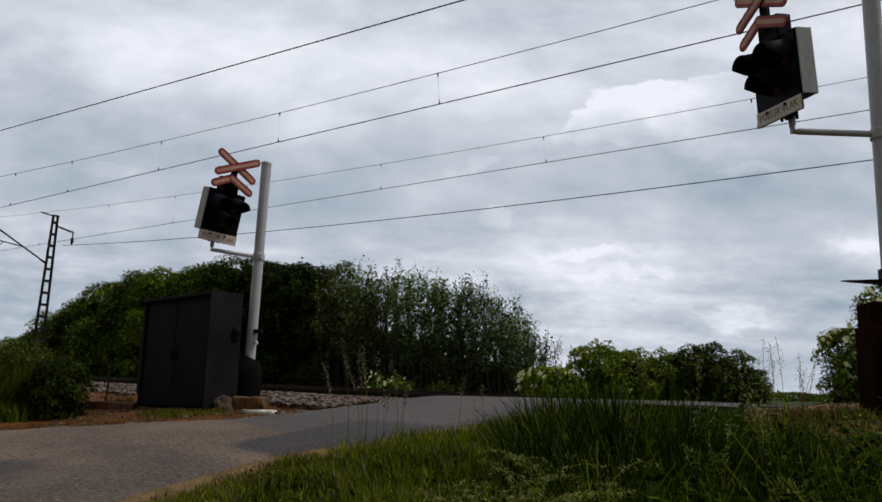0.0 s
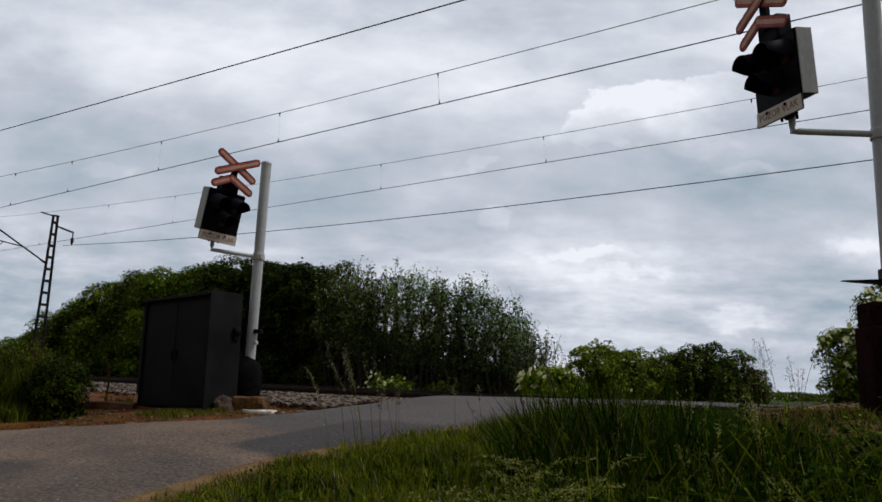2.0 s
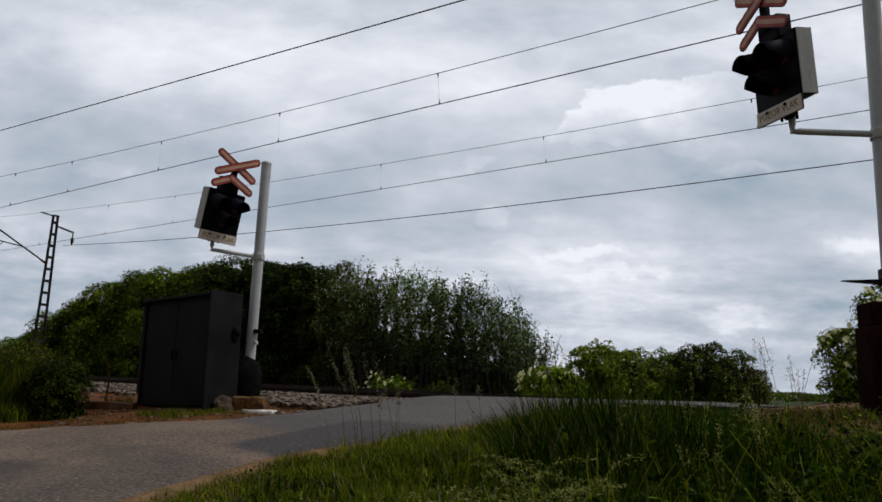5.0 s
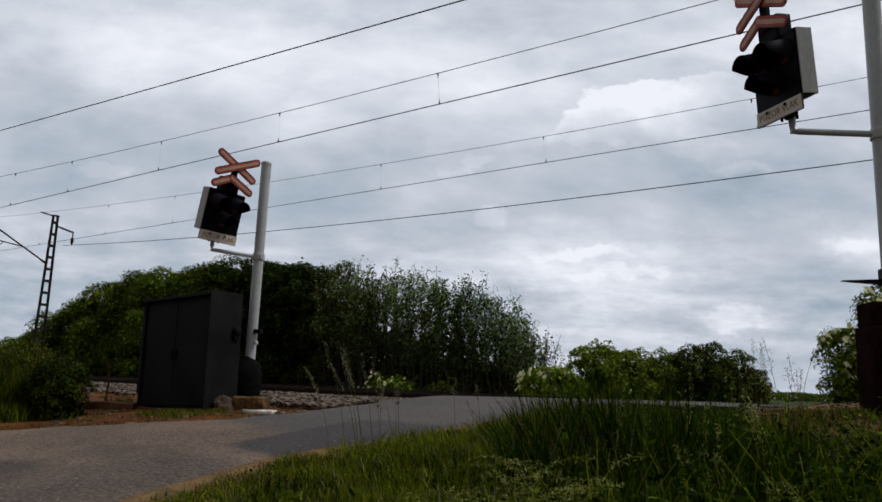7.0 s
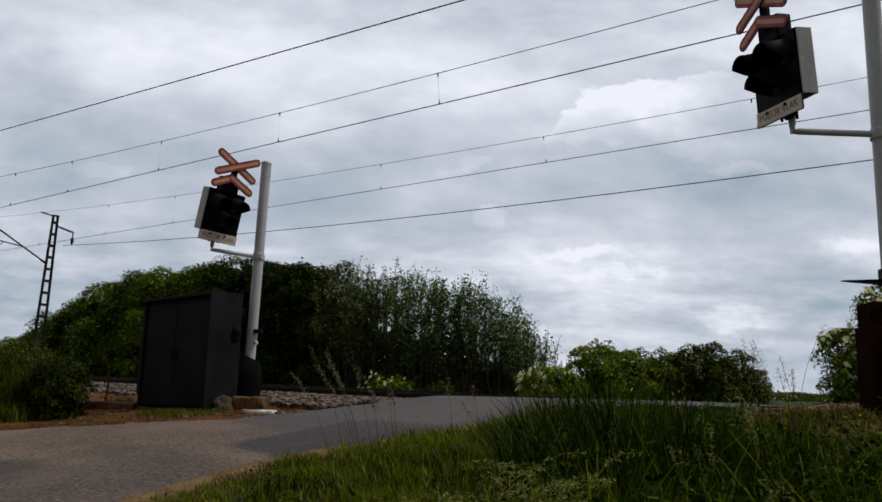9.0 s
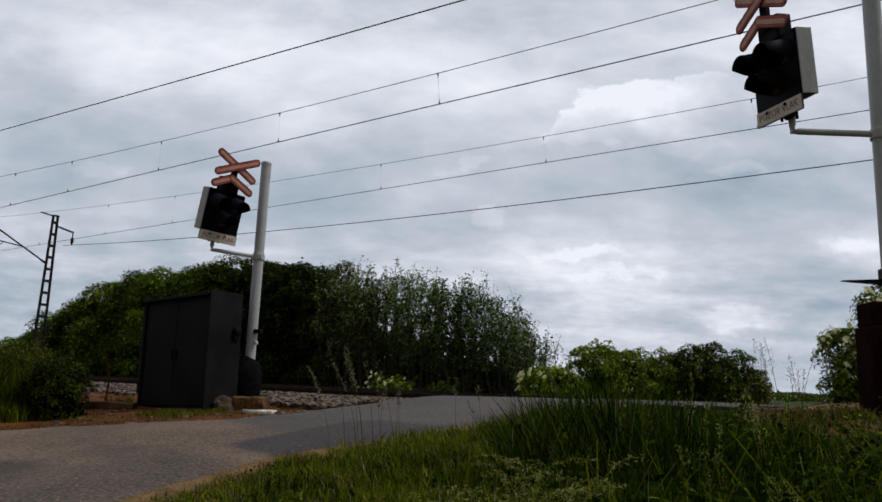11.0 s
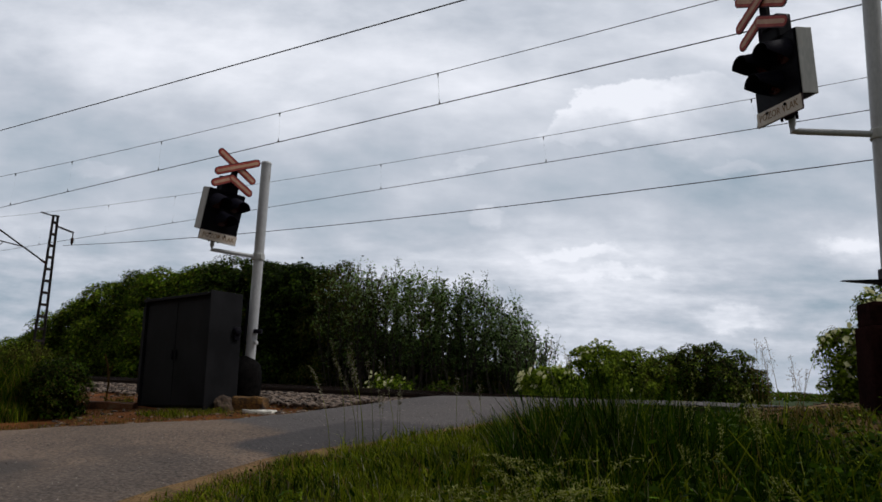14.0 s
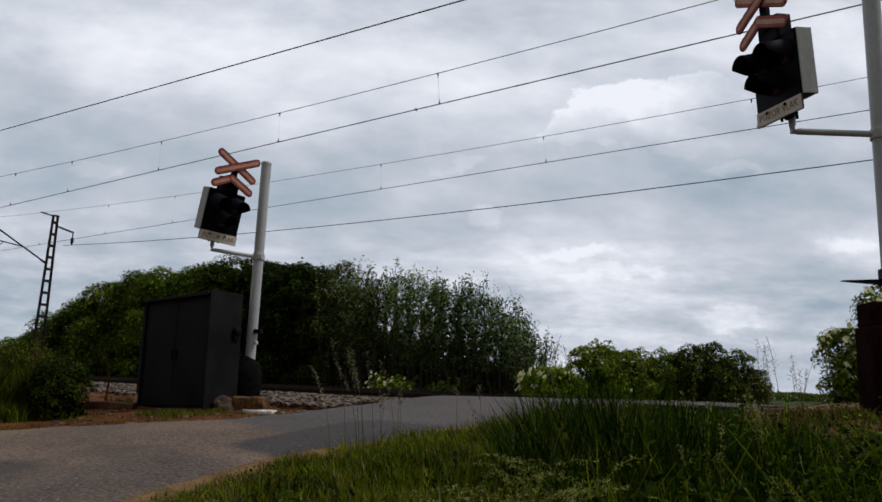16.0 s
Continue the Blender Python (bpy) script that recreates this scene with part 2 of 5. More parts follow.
def chain(bm, points, radii, sides=6):
    """A tapered tube through the points."""
    rings = []
    for i, pt in enumerate(points):
        way = (points[min(i + 1, len(points) - 1)] - points[max(i - 1, 0)]).normalized()
        q = way.to_track_quat("Z", "Y")
        rings.append([bm.verts.new(pt + q @ Vector((math.cos(k * math.tau / sides) * radii[i], math.sin(k * math.tau / sides) * radii[i], 0))) for k in range(sides)])
    for a, b in zip(rings, rings[1:]):
        for k in range(sides):
            bm.faces.new((a[k], a[(k + 1) % sides], b[(k + 1) % sides], b[k]))
    bm.faces.new(rings[0][::-1])
    bm.faces.new(rings[-1])
    return bm


def lathe(bm, rows, sides=18, m=None):
    """Rings of (radius, height) about z."""
    m = m or Matrix()
    rings = [[bm.verts.new(m @ Vector((r * math.cos(k * math.tau / sides), r * math.sin(k * math.tau / sides), z))) for k in range(sides)] for r, z in rows]
    for a, b in zip(rings, rings[1:]):
        for k in range(sides):
            bm.faces.new((a[k], a[(k + 1) % sides], b[(k + 1) % sides], b[k]))
    bm.faces.new(rings[0][::-1])
    bm.faces.new(rings[-1])
    return bm


def thing(name, m, label, category, group=""):
    ob = new(name)
    ob.empty_display_size = 0.1
    ob.matrix_world = m
    return tagged(ob, label, category, group)


# ---- ground ----
def smooth(a, b, x):
    t = min(1.0, max(0.0, (x - a) / (b - a)))
    return t * t * (3 - 2 * t)


def lerp_rows(x, xs, ys):
    return float(np.interp(x, xs, ys))


def ramp_height(p):
    """The ramp up to the crossing, the railway on its low bank, and level land behind."""
    return lerp_rows(p, (-30, -4, 0, 9, 9.6, 19, 24, 80), (-1.3, -1.15, -0.97, -0.05, -0.02, -0.02, -0.25, -0.3))


def road_edges(p):
    """The road's two sides, as places along the railway, at a distance p across it."""
    near = lerp_rows(p, (-6, 0, 2.9, 4.5, 5.4, 7, 9, 12, 30), (3.2, 4.0, 4.57, 4.95, 4.8, 4.5, 4.2, 3.2, 2.0))
    far = lerp_rows(p, (-6, 0, 2.5, 4.1, 5.3, 6.1, 7.9, 10.8, 30), (26, 16, 11.2, 9.2, 8.2, 7.4, 7.1, 6.95, 6.6))
    return near, far


def ground_height(x, y):
    s, p = x * U.x + y * U.y, x * N.x + y * N.y
    z = ramp_height(p)
    near, far = road_edges(p)
    off = max(near - s, s - far)
    if off > 0 and p < 9.3:
        if s < near:
            z += 0.30 * smooth(0.6, 3.4, off) * smooth(2.5, 6.5, p) * (1 - smooth(8.4, 9.4, p))
        z += 0.05 * smooth(0, 0.5, off) * (noise.noise(Vector((x * 1.3, y * 1.3, 0))) + 0.3)
    if 8.0 < p < 18.6:
        z -= 0.17 * smooth(0.0, 0.5, off) * smooth(8.0, 8.7, p) * smooth(18.6, 18.0, p)
    if -3 < p < 9:
        z += -0.03 * smooth(0.0, 0.25, off)
    return z


def sheet(name, xs, ys, height, mat, label, kind="structure"):
    verts = [(x, y, height(x, y)) for y in ys for x in xs]
    w = len(xs)
    polys = [(j * w + i, j * w + i + 1, (j + 1) * w + i + 1, (j + 1) * w + i) for j in range(len(ys) - 1) for i in range(w - 1)]
    return tagged(faces(name, verts, polys, mat, smooth=True), label, name, kind=kind)


def steps(fine_lo, fine_hi, step, reach):
    mid = list(np.arange(fine_lo, fine_hi + step / 2, step))
    out, d = [], step
    while (out[-1] if out else 0) < reach:
        d *= 1.5
        out.append((out[-1] if out else 0) + d)
    return [fine_lo - v for v in out[::-1]] + mid + [fine_hi + v for v in out]


sheet("ground", steps(-9, 8, 0.2, 4500), steps(-2, 16, 0.2, 4500), ground_height, M_GROUND, "uneven brown soil and turf reaching to the horizon")
ground = bpy.data.objects["ground"]
zones = {name: [] for name in ("rust_zone", "turf_zone", "field_zone")}
for vert in ground.data.vertices:
    c = vert.co
    s, p = c.x * U.x + c.y * U.y, c.x * N.x + c.y * N.y
    near, far = road_edges(p)
    mound = smooth(5.4, 6.4, p) * smooth(2.6, 1.4, s) * (p < 9.6)
    zones["rust_zone"].append(smooth(-0.1, 0.3, s - far) * smooth(8.4, 6.9, p))
    zones["turf_zone"].append(max(smooth(0.05, lerp_rows(p, (3, 4.8, 5.5, 8), (0.9, 0.8, 0.35, 0.3)), near - s) * (1 - 0.65 * mound) * (p < 9.6), smooth(9.4, 9.8, p)))
    zones["field_zone"].append(max(smooth(22, 26, p), smooth(14, 20, abs(c.x)) * (p > 24 or c.y < 4), smooth(-4, -9, c.y)))
for name, values in zones.items():
    ground.data.attributes.new(name, "FLOAT", "POINT").data.foreach_set("value", values)


def strip_road():
    rows = list(np.arange(-8, 12.0, 0.2)) + list(np.arange(12, 60, 2.0))
    verts, polys, w = [], [], 21
    marks = {"crumble_zone": [], "grey_zone": [], "patch_zone": []}
    for p in rows:
        near, far = road_edges(p)
        near += 0.10 * noise.noise(Vector((p * 1.9, 3, 0)))
        far += 0.08 * noise.noise(Vector((p * 2.3, 9, 0)))
        for i in range(w):
            s = near + (far - near) * i / (w - 1)
            edge = -0.045 if i in (0, w - 1) else 0.0
            crown = 0.03 * (1 - (2 * i / (w - 1) - 1) ** 2)
            marks["crumble_zone"].append(smooth(6.6, 5.5, s) * smooth(4.6, 3.9, p) * 0.8)
            marks["grey_zone"].append(smooth(5.0, 6.0, p + 0.25 * (6.5 - s)))
            marks["patch_zone"].append(smooth(6.1, 5.5, s) * smooth(4.2, 4.8, p) * smooth(7.2, 6.0, p))
            verts.append(rail(s, p, ramp_height(p) + 0.022 + edge + crown + 0.006 * noise.noise(Vector((s * 1.5, p * 1.5, 0)))))
    for j in range(len(rows) - 1):
        for i in range(w - 1):
            a = j * w + i
            polys.append((a, a + 1, a + w + 1, a + w))
    ob = faces("road", verts, polys, M_ROAD, smooth=True)
    for name, values in marks.items():
        ob.data.attributes.new(name, "FLOAT", "POINT").data.foreach_set("value", values)
    tagged(ob, "worn grey-brown asphalt lane rising to the level crossing", "road", kind="structure")


strip_road()


# ---- railway ----
def stone_mesh(seed):
    rnd = random.Random(seed)
    bm = bmesh.new()
    bmesh.ops.create_icosphere(bm, subdivisions=1, radius=1.0)
    for v in bm.verts:
        v.co *= rnd.uniform(0.5, 1.3)
        v.co.z *= 0.65
    co = np.array([v.co[:] for v in bm.verts])
    tri = [[v.index for v in f.verts] for f in bm.faces]
    bm.free()
    return co, np.array(tri)


def scatter_stones(name, places, sizes, mat, label, category):
    kinds = [stone_mesh(k) for k in range(5)]
    rnd = np.random.default_rng(4)
    verts, tris, base = [], [], 0
    for pt, r in zip(places, sizes):
        co, tri = kinds[rnd.integers(5)]
        a = rnd.uniform(0, math.tau)
        c, s = math.cos(a), math.sin(a)
        q = np.stack([co[:, 0] * c - co[:, 1] * s, co[:, 0] * s + co[:, 1] * c, co[:, 2]], 1) * r + np.array(pt)
        verts.append(q)
        tris.append(tri + base)
        base += len(co)
    ob = faces(name, np.concatenate(verts).tolist(), np.concatenate(tris).tolist(), mat)
    return tagged(ob, label, category, kind="stuff")


def bed_height(p):
    return lerp_rows(p, (8.3, 9.2, 9.6, 12.3, 13.1, 13.9, 16.6, 17.2, 18.4), (-0.15, -0.13, -0.11, -0.11, -0.16, -0.11, -0.11, -0.14, -0.4))


def ballast():
    rows = (8.3, 9.2, 9.6, 12.3, 13.1, 13.9, 16.6, 17.2, 18.4)
    for nm, lo, hi in (("ballast_bed", 7.2, 120), ("ballast_bed", -60, 3.0)):
        ss = np.linspace(lo, hi, 60)
        verts = [rail(s, p, bed_height(p) + 0.004) for s in ss for p in rows]
        w = len(rows)
        polys = [(j * w + i, j * w + i + 1, (j + 1) * w + i + 1, (j + 1) * w + i) for j in range(59) for i in range(w - 1)]
        tagged(faces(nm, verts, polys, M_BED, smooth=True), "brown-grey crushed stone bed under the railway tracks", "ballast", kind="structure")
    rnd = np.random.default_rng(2)
    places, sizes = [], []
    for _ in range(17000):
        s = 7.15 + 24 * rnd.random() ** 1.9
        p = rnd.uniform(7.4, 10.3)
        if p < 8.2 and rnd.random() < 0.12:
            continue
        z = bed_height(p) if p > 8.4 else ramp_height(p) + 0.02
        places.append(rail(s, p, z + rnd.uniform(0.0, 0.03))[:])
        sizes.append(rnd.uniform(0.022, 0.05))
    scatter_stones("ballast_stones", places, sizes, M_STONE, "grey and rust-brown broken ballast stones beside the rails", "stones")


ballast()
rnd = np.random.default_rng(31)
pl, sz = [], []
for _ in range(1500):
    s, p = 7.3 + 7 * rnd.random() ** 1.3, rnd.uniform(4.6, 8.4)
    if s < road_edges(p)[1] + 0.05:
        continue
    q = rail(s, p)
    pl.append((q.x, q.y, ground_height(q.x, q.y) + 0.004))
    sz.append(0.008 + 0.035 * rnd.random() ** 2.5)
scatter_stones("rubble", pl, sz, M_STONE, "brown stones and rubble strewn round the cabinet", "stones")
for p0 in TRACKS:
    for side in (-0.75, 0.75):
        bm = bmesh.new()
        prof = [(-0.07, -0.172), (0.07, -0.172), (0.07, -0.16), (0.012, -0.14), (0.012, -0.05), (0.036, -0.036), (0.036, 0), (-0.036, 0), (-0.036, -0.036), (-0.012, -0.05), (-0.012, -0.14), (-0.07, -0.16)]
        ends = [[bm.verts.new(rail(s, p0 + side + a, b + 0.02)) for a, b in prof] for s in (-60, 120)]
        for k in range(12):
            bm.faces.new((ends[0][k], ends[0][(k + 1) % 12], ends[1][(k + 1) % 12], ends[1][k]))
        bm.faces.new(ends[0][::-1]), bm.faces.new(ends[1])
        tagged(part("rail", bm, M_STEEL), "rust-brown steel rail of a railway track", "rail", "rails")


# ---- overhead line ----
def wire(name, p, heights, radius, label, group, lo=-55, hi=110):
    """A wire along the track; heights gives z at a place along it."""
    bm = bmesh.new()
    pts = [rail(s, p, heights(s)) for s in np.linspace(lo, hi, 56)]
    chain(bm, pts, [radius] * len(pts), 5)
    return tagged(part(name, bm, M_WIRE, None, "", True), label, "wire", group)


SPAN_LOW = 3.3


def messenger(s):
    d = (s - SPAN_LOW + 36) % 72 - 36
    return 6.285 + 0.0009 * d * d


def contact(s):
    return 5.6


for k, p0 in enumerate(TRACKS):
    tops = messenger if k == 0 else (lambda s: messenger(s) - 0.0)
    mess = wire("messenger_wire", p0 + 0.08, tops, 0.0075 if k == 0 else 0.0065, "thin dark messenger wire over the railway track", "overhead wires")
    cont = wire("contact_wire", p0, contact, 0.0105 if k == 0 else 0.009, "dark copper contact wire over the railway track", "overhead wires")
    spots = (-3.1, 2.45, 8.12, 12.75, 17.5, 22.25, 26.0, 31, 36) if k == 0 else (-1.5, 3.2, 8.05, 13.3, 18.2, 23.2, 27.7, 33, 38)
    for s in spots:
        bm = bmesh.new()
        a, b = rail(s + 0.12, p0 + 0.08, tops(s)), rail(s, p0, contact(s))
        tube(bm, a, b, 0.0022 if abs(s - 8.12) < 0.01 else 0.0006, sides=4)
        part("dropper", bm, M_WIRE, cont)
        for end, lean in ((a, -1), (b, 1)):
            bm = bmesh.new()
            tube(bm, end, end + Vector((0, 0, 0.09 * lean)), 0.022, 0.006, sides=6)
            part("clamp", bm, M_WIRE, cont)
wire("feeder_wire", 7.9, lambda s: 5.38 + 0.0385 * s + 0.0002 * s * s, 0.011, "dark feeder wire strung along the near side of the railway", "overhead wires", hi=33)
wire("feeder_wire", 19.0, lambda s: 5.69 + 0.00093 * (s - 6.0) ** 2, 0.014, "dark feeder wire strung behind the railway", "overhead wires", hi=38.4)


def catenary_mast(s, p, base_z):
    """A lattice mast of two channels with battens, a cantilever towards the track, a bracket with an insulator behind."""
    root = thing("catenary_mast", Matrix.Translation(rail(s, p, base_z)) @ pose(0, 0, 0, 0, 0, math.degrees(math.atan2(U.y, U.x))), "brown steel lattice mast carrying the railway's overhead wires", "mast")
    # local x along the railway, local y towards the track
    top = 7.95 - base_z
    wide = lambda z: 0.25 - 0.14 * z / top
    for side in (-1, 1):
        bm = bmesh.new()
        for x in (-0.06, 0.06):
            chain(bm, [Vector((x, side * wide(0), 0)), Vector((x, side * wide(top), top))], [0.045, 0.04], 4)
        web = [Vector((-0.06, side * wide(0), 0)), Vector((0.06, side * wide(0), 0)), Vector((0.06, side * wide(top), top)), Vector((-0.06, side * wide(top), top))]
        out = Vector((0, side * 0.02, 0))
        vs = [bm.verts.new(v) for v in web] + [bm.verts.new(v + out) for v in web]
        for q in ((0, 1, 2, 3), (7, 6, 5, 4), (0, 4, 5, 1), (1, 5, 6, 2), (2, 6, 7, 3), (3, 7, 4, 0)):
            bm.faces.new([vs[i] for i in q])
        part("channel", bm, M_MAST, root)
    z = 0.4
    while z < top - 0.1:
        bm = bmesh.new()
        box(bm, 0, 0, z, 0.12, 2 * wide(z), 0.13, 0.006)
        part("batten", bm, M_MAST, root)
        z += 0.60
    bm = bmesh.new()
    box(bm, 0, 0, top + 0.02, 0.2, 0.3, 0.06, 0.008)
    part("cap", bm, M_MAST, root)
    bm = bmesh.new()
    tube(bm, (0, 0.1, top - 0.02), (0, 0.75, top + 0.06), 0.035, sides=8)
    part("top_bracket", bm, M_MAST, root)
    bm = bmesh.new()
    tube(bm, (0, -0.1, 7.45 - base_z), (0, -1.02, 7.28 - base_z), 0.05, sides=8)
    tube(bm, (0, -1.0, 7.3 - base_z), (0, -1.0, 6.95 - base_z), 0.03, sides=8)
    part("feeder_bracket", bm, M_MAST, root)
    bm = bmesh.new()
    lathe(bm, [(0.03, 0), (0.05, -0.03), (0.11, -0.08), (0.05, -0.12), (0.11, -0.17), (0.05, -0.21), (0.11, -0.26), (0.05, -0.30), (0.03, -0.36)], 12, Matrix.Translation((0, -1.0, 7.02 - base_z)))
    part("insulator", bm, M_INS, root, "brown porcelain insulator")
    bm = bmesh.new()
    tube(bm, (0, -1.0, 6.7 - base_z), (0, -1.0, 6.62 - base_z), 0.035, sides=8)
    part("wire_clamp", bm, M_MAST, root)
    # cantilever
    bm = bmesh.new()
    tube(bm, (0, 0.3, 5.55 - base_z), (0, 3.0, 7.0 - base_z), 0.04, sides=10)
    part("cantilever_tube", bm, M_MAST, root)
    bm = bmesh.new()
    lathe(bm, [(0.03, 0), (0.075, 0.05), (0.04, 0.1), (0.075, 0.16), (0.04, 0.22), (0.075, 0.28), (0.03, 0.36)], 12, Matrix.Translation((0, 0.12, 5.45 - base_z)) @ pose(0, 0, 0, -62, 0, 0))
    part("cantilever_insulator", bm, M_INS, root, "brown porcelain insulator")
    bm = bmesh.new()
    tube(bm, (0, 1.35, 6.12 - base_z), (0, 3.3, 6.3 - base_z), 0.03, sides=8)
    part("registration_tube", bm, M_MAST, root)
    bm = bmesh.new()
    tube(bm, (0, 2.3, 6.18 - base_z), (0, 2.75, 5.65 - base_z), 0.022, sides=8)
    part("steady_arm", bm, M_MAST, root)
    bm = bmesh.new()
    box(bm, 0, 0, -0.1, 0.9, 0.6, 0.5, 0.03)
    part("footing", bm, M_CONC, root, "concrete footing")
    return root


catenary_mast(37.55, 18.0, 0.0)


# ---- the crossing's warning signals ----
def text_mesh(words, size):
    cu = bpy.data.curves.new("letters", "FONT")
    cu.body, cu.size, cu.align_x, cu.align_y, cu.extrude, cu.resolution_u = words, size, "CENTER", "CENTER", 0.002, 2
    ob = bpy.data.objects.new("letters", cu)
    me = bpy.data.meshes.new_from_object(ob)
    bpy.data.objects.remove(ob)
    return me


def capsule(bm, a, b, r, y0, y1):
    """A round-ended bar lying in the x-z plane between a and b, from y0 to y1 deep."""
    a, b = Vector((a[0], 0, a[1])), Vector((b[0], 0, b[1]))
    d = (b - a).normalized()
    side = Vector((-d.z, 0, d.x))
    loop = [b + d * (math.cos(t) * r) + side * (math.sin(t) * r) for t in np.linspace(-math.pi / 2, math.pi / 2, 9)]
    loop += [a - d * (math.cos(t) * r) - side * (math.sin(t) * r) for t in np.linspace(-math.pi / 2, math.pi / 2, 9)]
    rings = [[bm.verts.new(v + Vector((0, y, 0))) for v in loop] for y in (y0, y1)]
    bm.faces.new(rings[0]), bm.faces.new(rings[1][::-1])
    k = len(loop)
    for i in range(k):
        bm.faces.new((rings[0][i], rings[1][i], rings[1][(i + 1) % k], rings[0][(i + 1) % k]))


def visor(parent, x, z, r, deep):
    """A round hood, open below, with a lens at its root."""
    bm = bmesh.new()
    n = 18
    rows = []
    for q, thick in ((0, 0), (0, 0.006)):
        for y, lift in ((0.0, 0.0), (-deep * 0.5, 0.0), (-deep, 0.0)):
            arc = 285 - 120 * (-y / deep)
            ring = []
            for i in range(n + 1):
                t = radians(90 - arc / 2 + arc * i / n)
                ring.append(bm.verts.new((x + math.cos(t) * (r + thick - 0.012 * (-y / deep)), y, z + math.sin(t) * (r + thick - 0.012 * (-y / deep)) - 0.04 * (-y / deep))))
            rows.append(ring)
    for a, b in ((0, 1), (1, 2), (4, 3), (5, 4), (2, 5)):
        for i in range(n):
            bm.faces.new((rows[a][i], rows[a][i + 1], rows[b][i + 1], rows[b][i]))
    hood = part("visor", bm, M_VISOR, parent, "black lamp hood", True)
    bm = bmesh.new()
    lathe(bm, [(r * 0.92, 0.004), (r * 0.85, 0.018), (r * 0.5, 0.03), (0.01, 0.035)], 20, Matrix.Translation((x, 0, z)) @ pose(0, 0, 0, 90, 0, 0))
    part("lens", bm, M_LENS, parent, "unlit dark red lens", True)


def warning_signal(foot, post_top, post_r, head_at, head_turn, arm_z, label, plate_side, base_kind):
    root = thing("warning_signal", Matrix.Translation(foot), label, "crossing signal", "warning signals at the crossing")
    h = post_top - foot.z
    bm = bmesh.new()
    lathe(bm, [(post_r, 0), (post_r, h - 0.02), (post_r * 1.07, h - 0.02), (post_r * 1.07, h), (post_r * 0.9, h + 0.02), (0.01, h + 0.03)], 24)
    part("post", bm, M_POST, root, "grey painted steel tube post", True)
    # arm: out from the post, then up into the head
    head = Vector(head_at) - foot
    seat = Matrix.Translation(head) @ pose(0, 0, 0, *head_turn) @ Vector((0, 0.125, -0.42))
    elbow = Vector((seat.x, seat.y, arm_z - foot.z))
    bm = bmesh.new()
    chain(bm, [Vector((0, 0, arm_z - foot.z - 0.02)), elbow.lerp(Vector((0, 0, arm_z - foot.z)), 0.06), elbow + Vector((0, 0, 0.0)), elbow + Vector((0, 0, 0.06)), seat + Vector((0, 0, 0.03))], [0.03, 0.03, 0.031, 0.031, 0.03], 10)
    part("arm", bm, M_POST, root, "grey bent tube arm", True)
    bm = bmesh.new()
    lathe(bm, [(post_r + 0.012, -0.05), (post_r + 0.016, -0.04), (post_r + 0.016, 0.04), (post_r + 0.012, 0.05)], 20, Matrix.Translation((0, 0, arm_z - foot.z - 0.02)))
    away = elbow.copy()
    away.z = 0
    away.normalize()
    for side in (-1, 1):
        spot = Vector((0, 0, arm_z - foot.z - 0.02)) + away.cross(Vector((0, 0, 1))) * side * (post_r + 0.02)
        tube(bm, spot - Vector((0, 0, 0.03)), spot + Vector((0, 0, 0.03)), 0.016, sides=8)
    part("clamp", bm, M_BOXSIDE, root, "grey bolted clamp")
    # head
    W, H, D = 0.613, 0.628, 0.15
    hm = Matrix.Translation(head) @ pose(0, 0, 0, *head_turn)
    bm = bmesh.new()
    box(bm, 0, D / 2, 0, W, D, H, 0.018)
    body = part("head_box", bm, M_BLACK, root, "black lamp box")
    body.matrix_local = hm
    bm = bmesh.new()
    box(bm, plate_side * (W / 2 + 0.004), D / 2 + 0.012, 0, 0.012, D + 0.01, H * 0.985, 0.004)
    box(bm, 0, D + 0.008, 0, W * 0.99, 0.012, H * 0.985, 0.004)
    part("back_cover", bm, M_BOXSIDE, body, "grey sheet metal cover")
    bm = bmesh.new()
    box(bm, 0, -0.006, 0, W * 0.97, 0.012, H * 0.97, 0.004)
    part("face_panel", bm, M_BLACK, body)
    for x, z in ((-0.15, 0.13), (0.15, 0.13), (0.0, -0.11)):
        visor(body, x, z, 0.122, 0.27)
    bm = bmesh.new()
    box(bm, 0, -0.012, -H / 2 - 0.067, W, 0.012, 0.135, 0.003)
    plate = part("name_plate", bm, M_PLATE, root, "aged white plate lettered POZOR VLAK")
    plate.matrix_local = hm
    bm = bmesh.new()
    box(bm, 0, -0.004, -H / 2 - 0.067, W + 0.014, 0.012, 0.149, 0.003)
    part("plate_rim", bm, M_RIM, plate)
    me = text_mesh("POZOR VLAK", 0.088)
    lt = link("letters", me, M_LETTER, plate)
    lt.matrix_local = Matrix.Translation((0, -0.019, -H / 2 - 0.067)) @ pose(0, 0, 0, 90, 0, 0) @ Matrix.Diagonal((1.0, 1.1, 1, 1))
    for x, z in ((-0.15, -H / 2 - 0.035), (0.10, -H / 2 - 0.03)):
        bm = bmesh.new()
        lathe(bm, [(0.016, 0.0), (0.016, 0.008), (0.010, 0.014), (0.003, 0.015)], 8, Matrix.Translation((x, -0.018, z)) @ pose(0, 0, 0, 90, 0, 0))
        part("bolt", bm, M_BLACK, plate, "dark fixing bolt")
    # mount under the head
    bm = bmesh.new()
    lathe(bm, [(0.035, -0.14), (0.05, -0.12), (0.06, -0.10), (0.06, -0.05), (0.07, -0.04), (0.07, 0.0)], 14, Matrix.Translation((0, D / 2 + 0.015, -H / 2)))
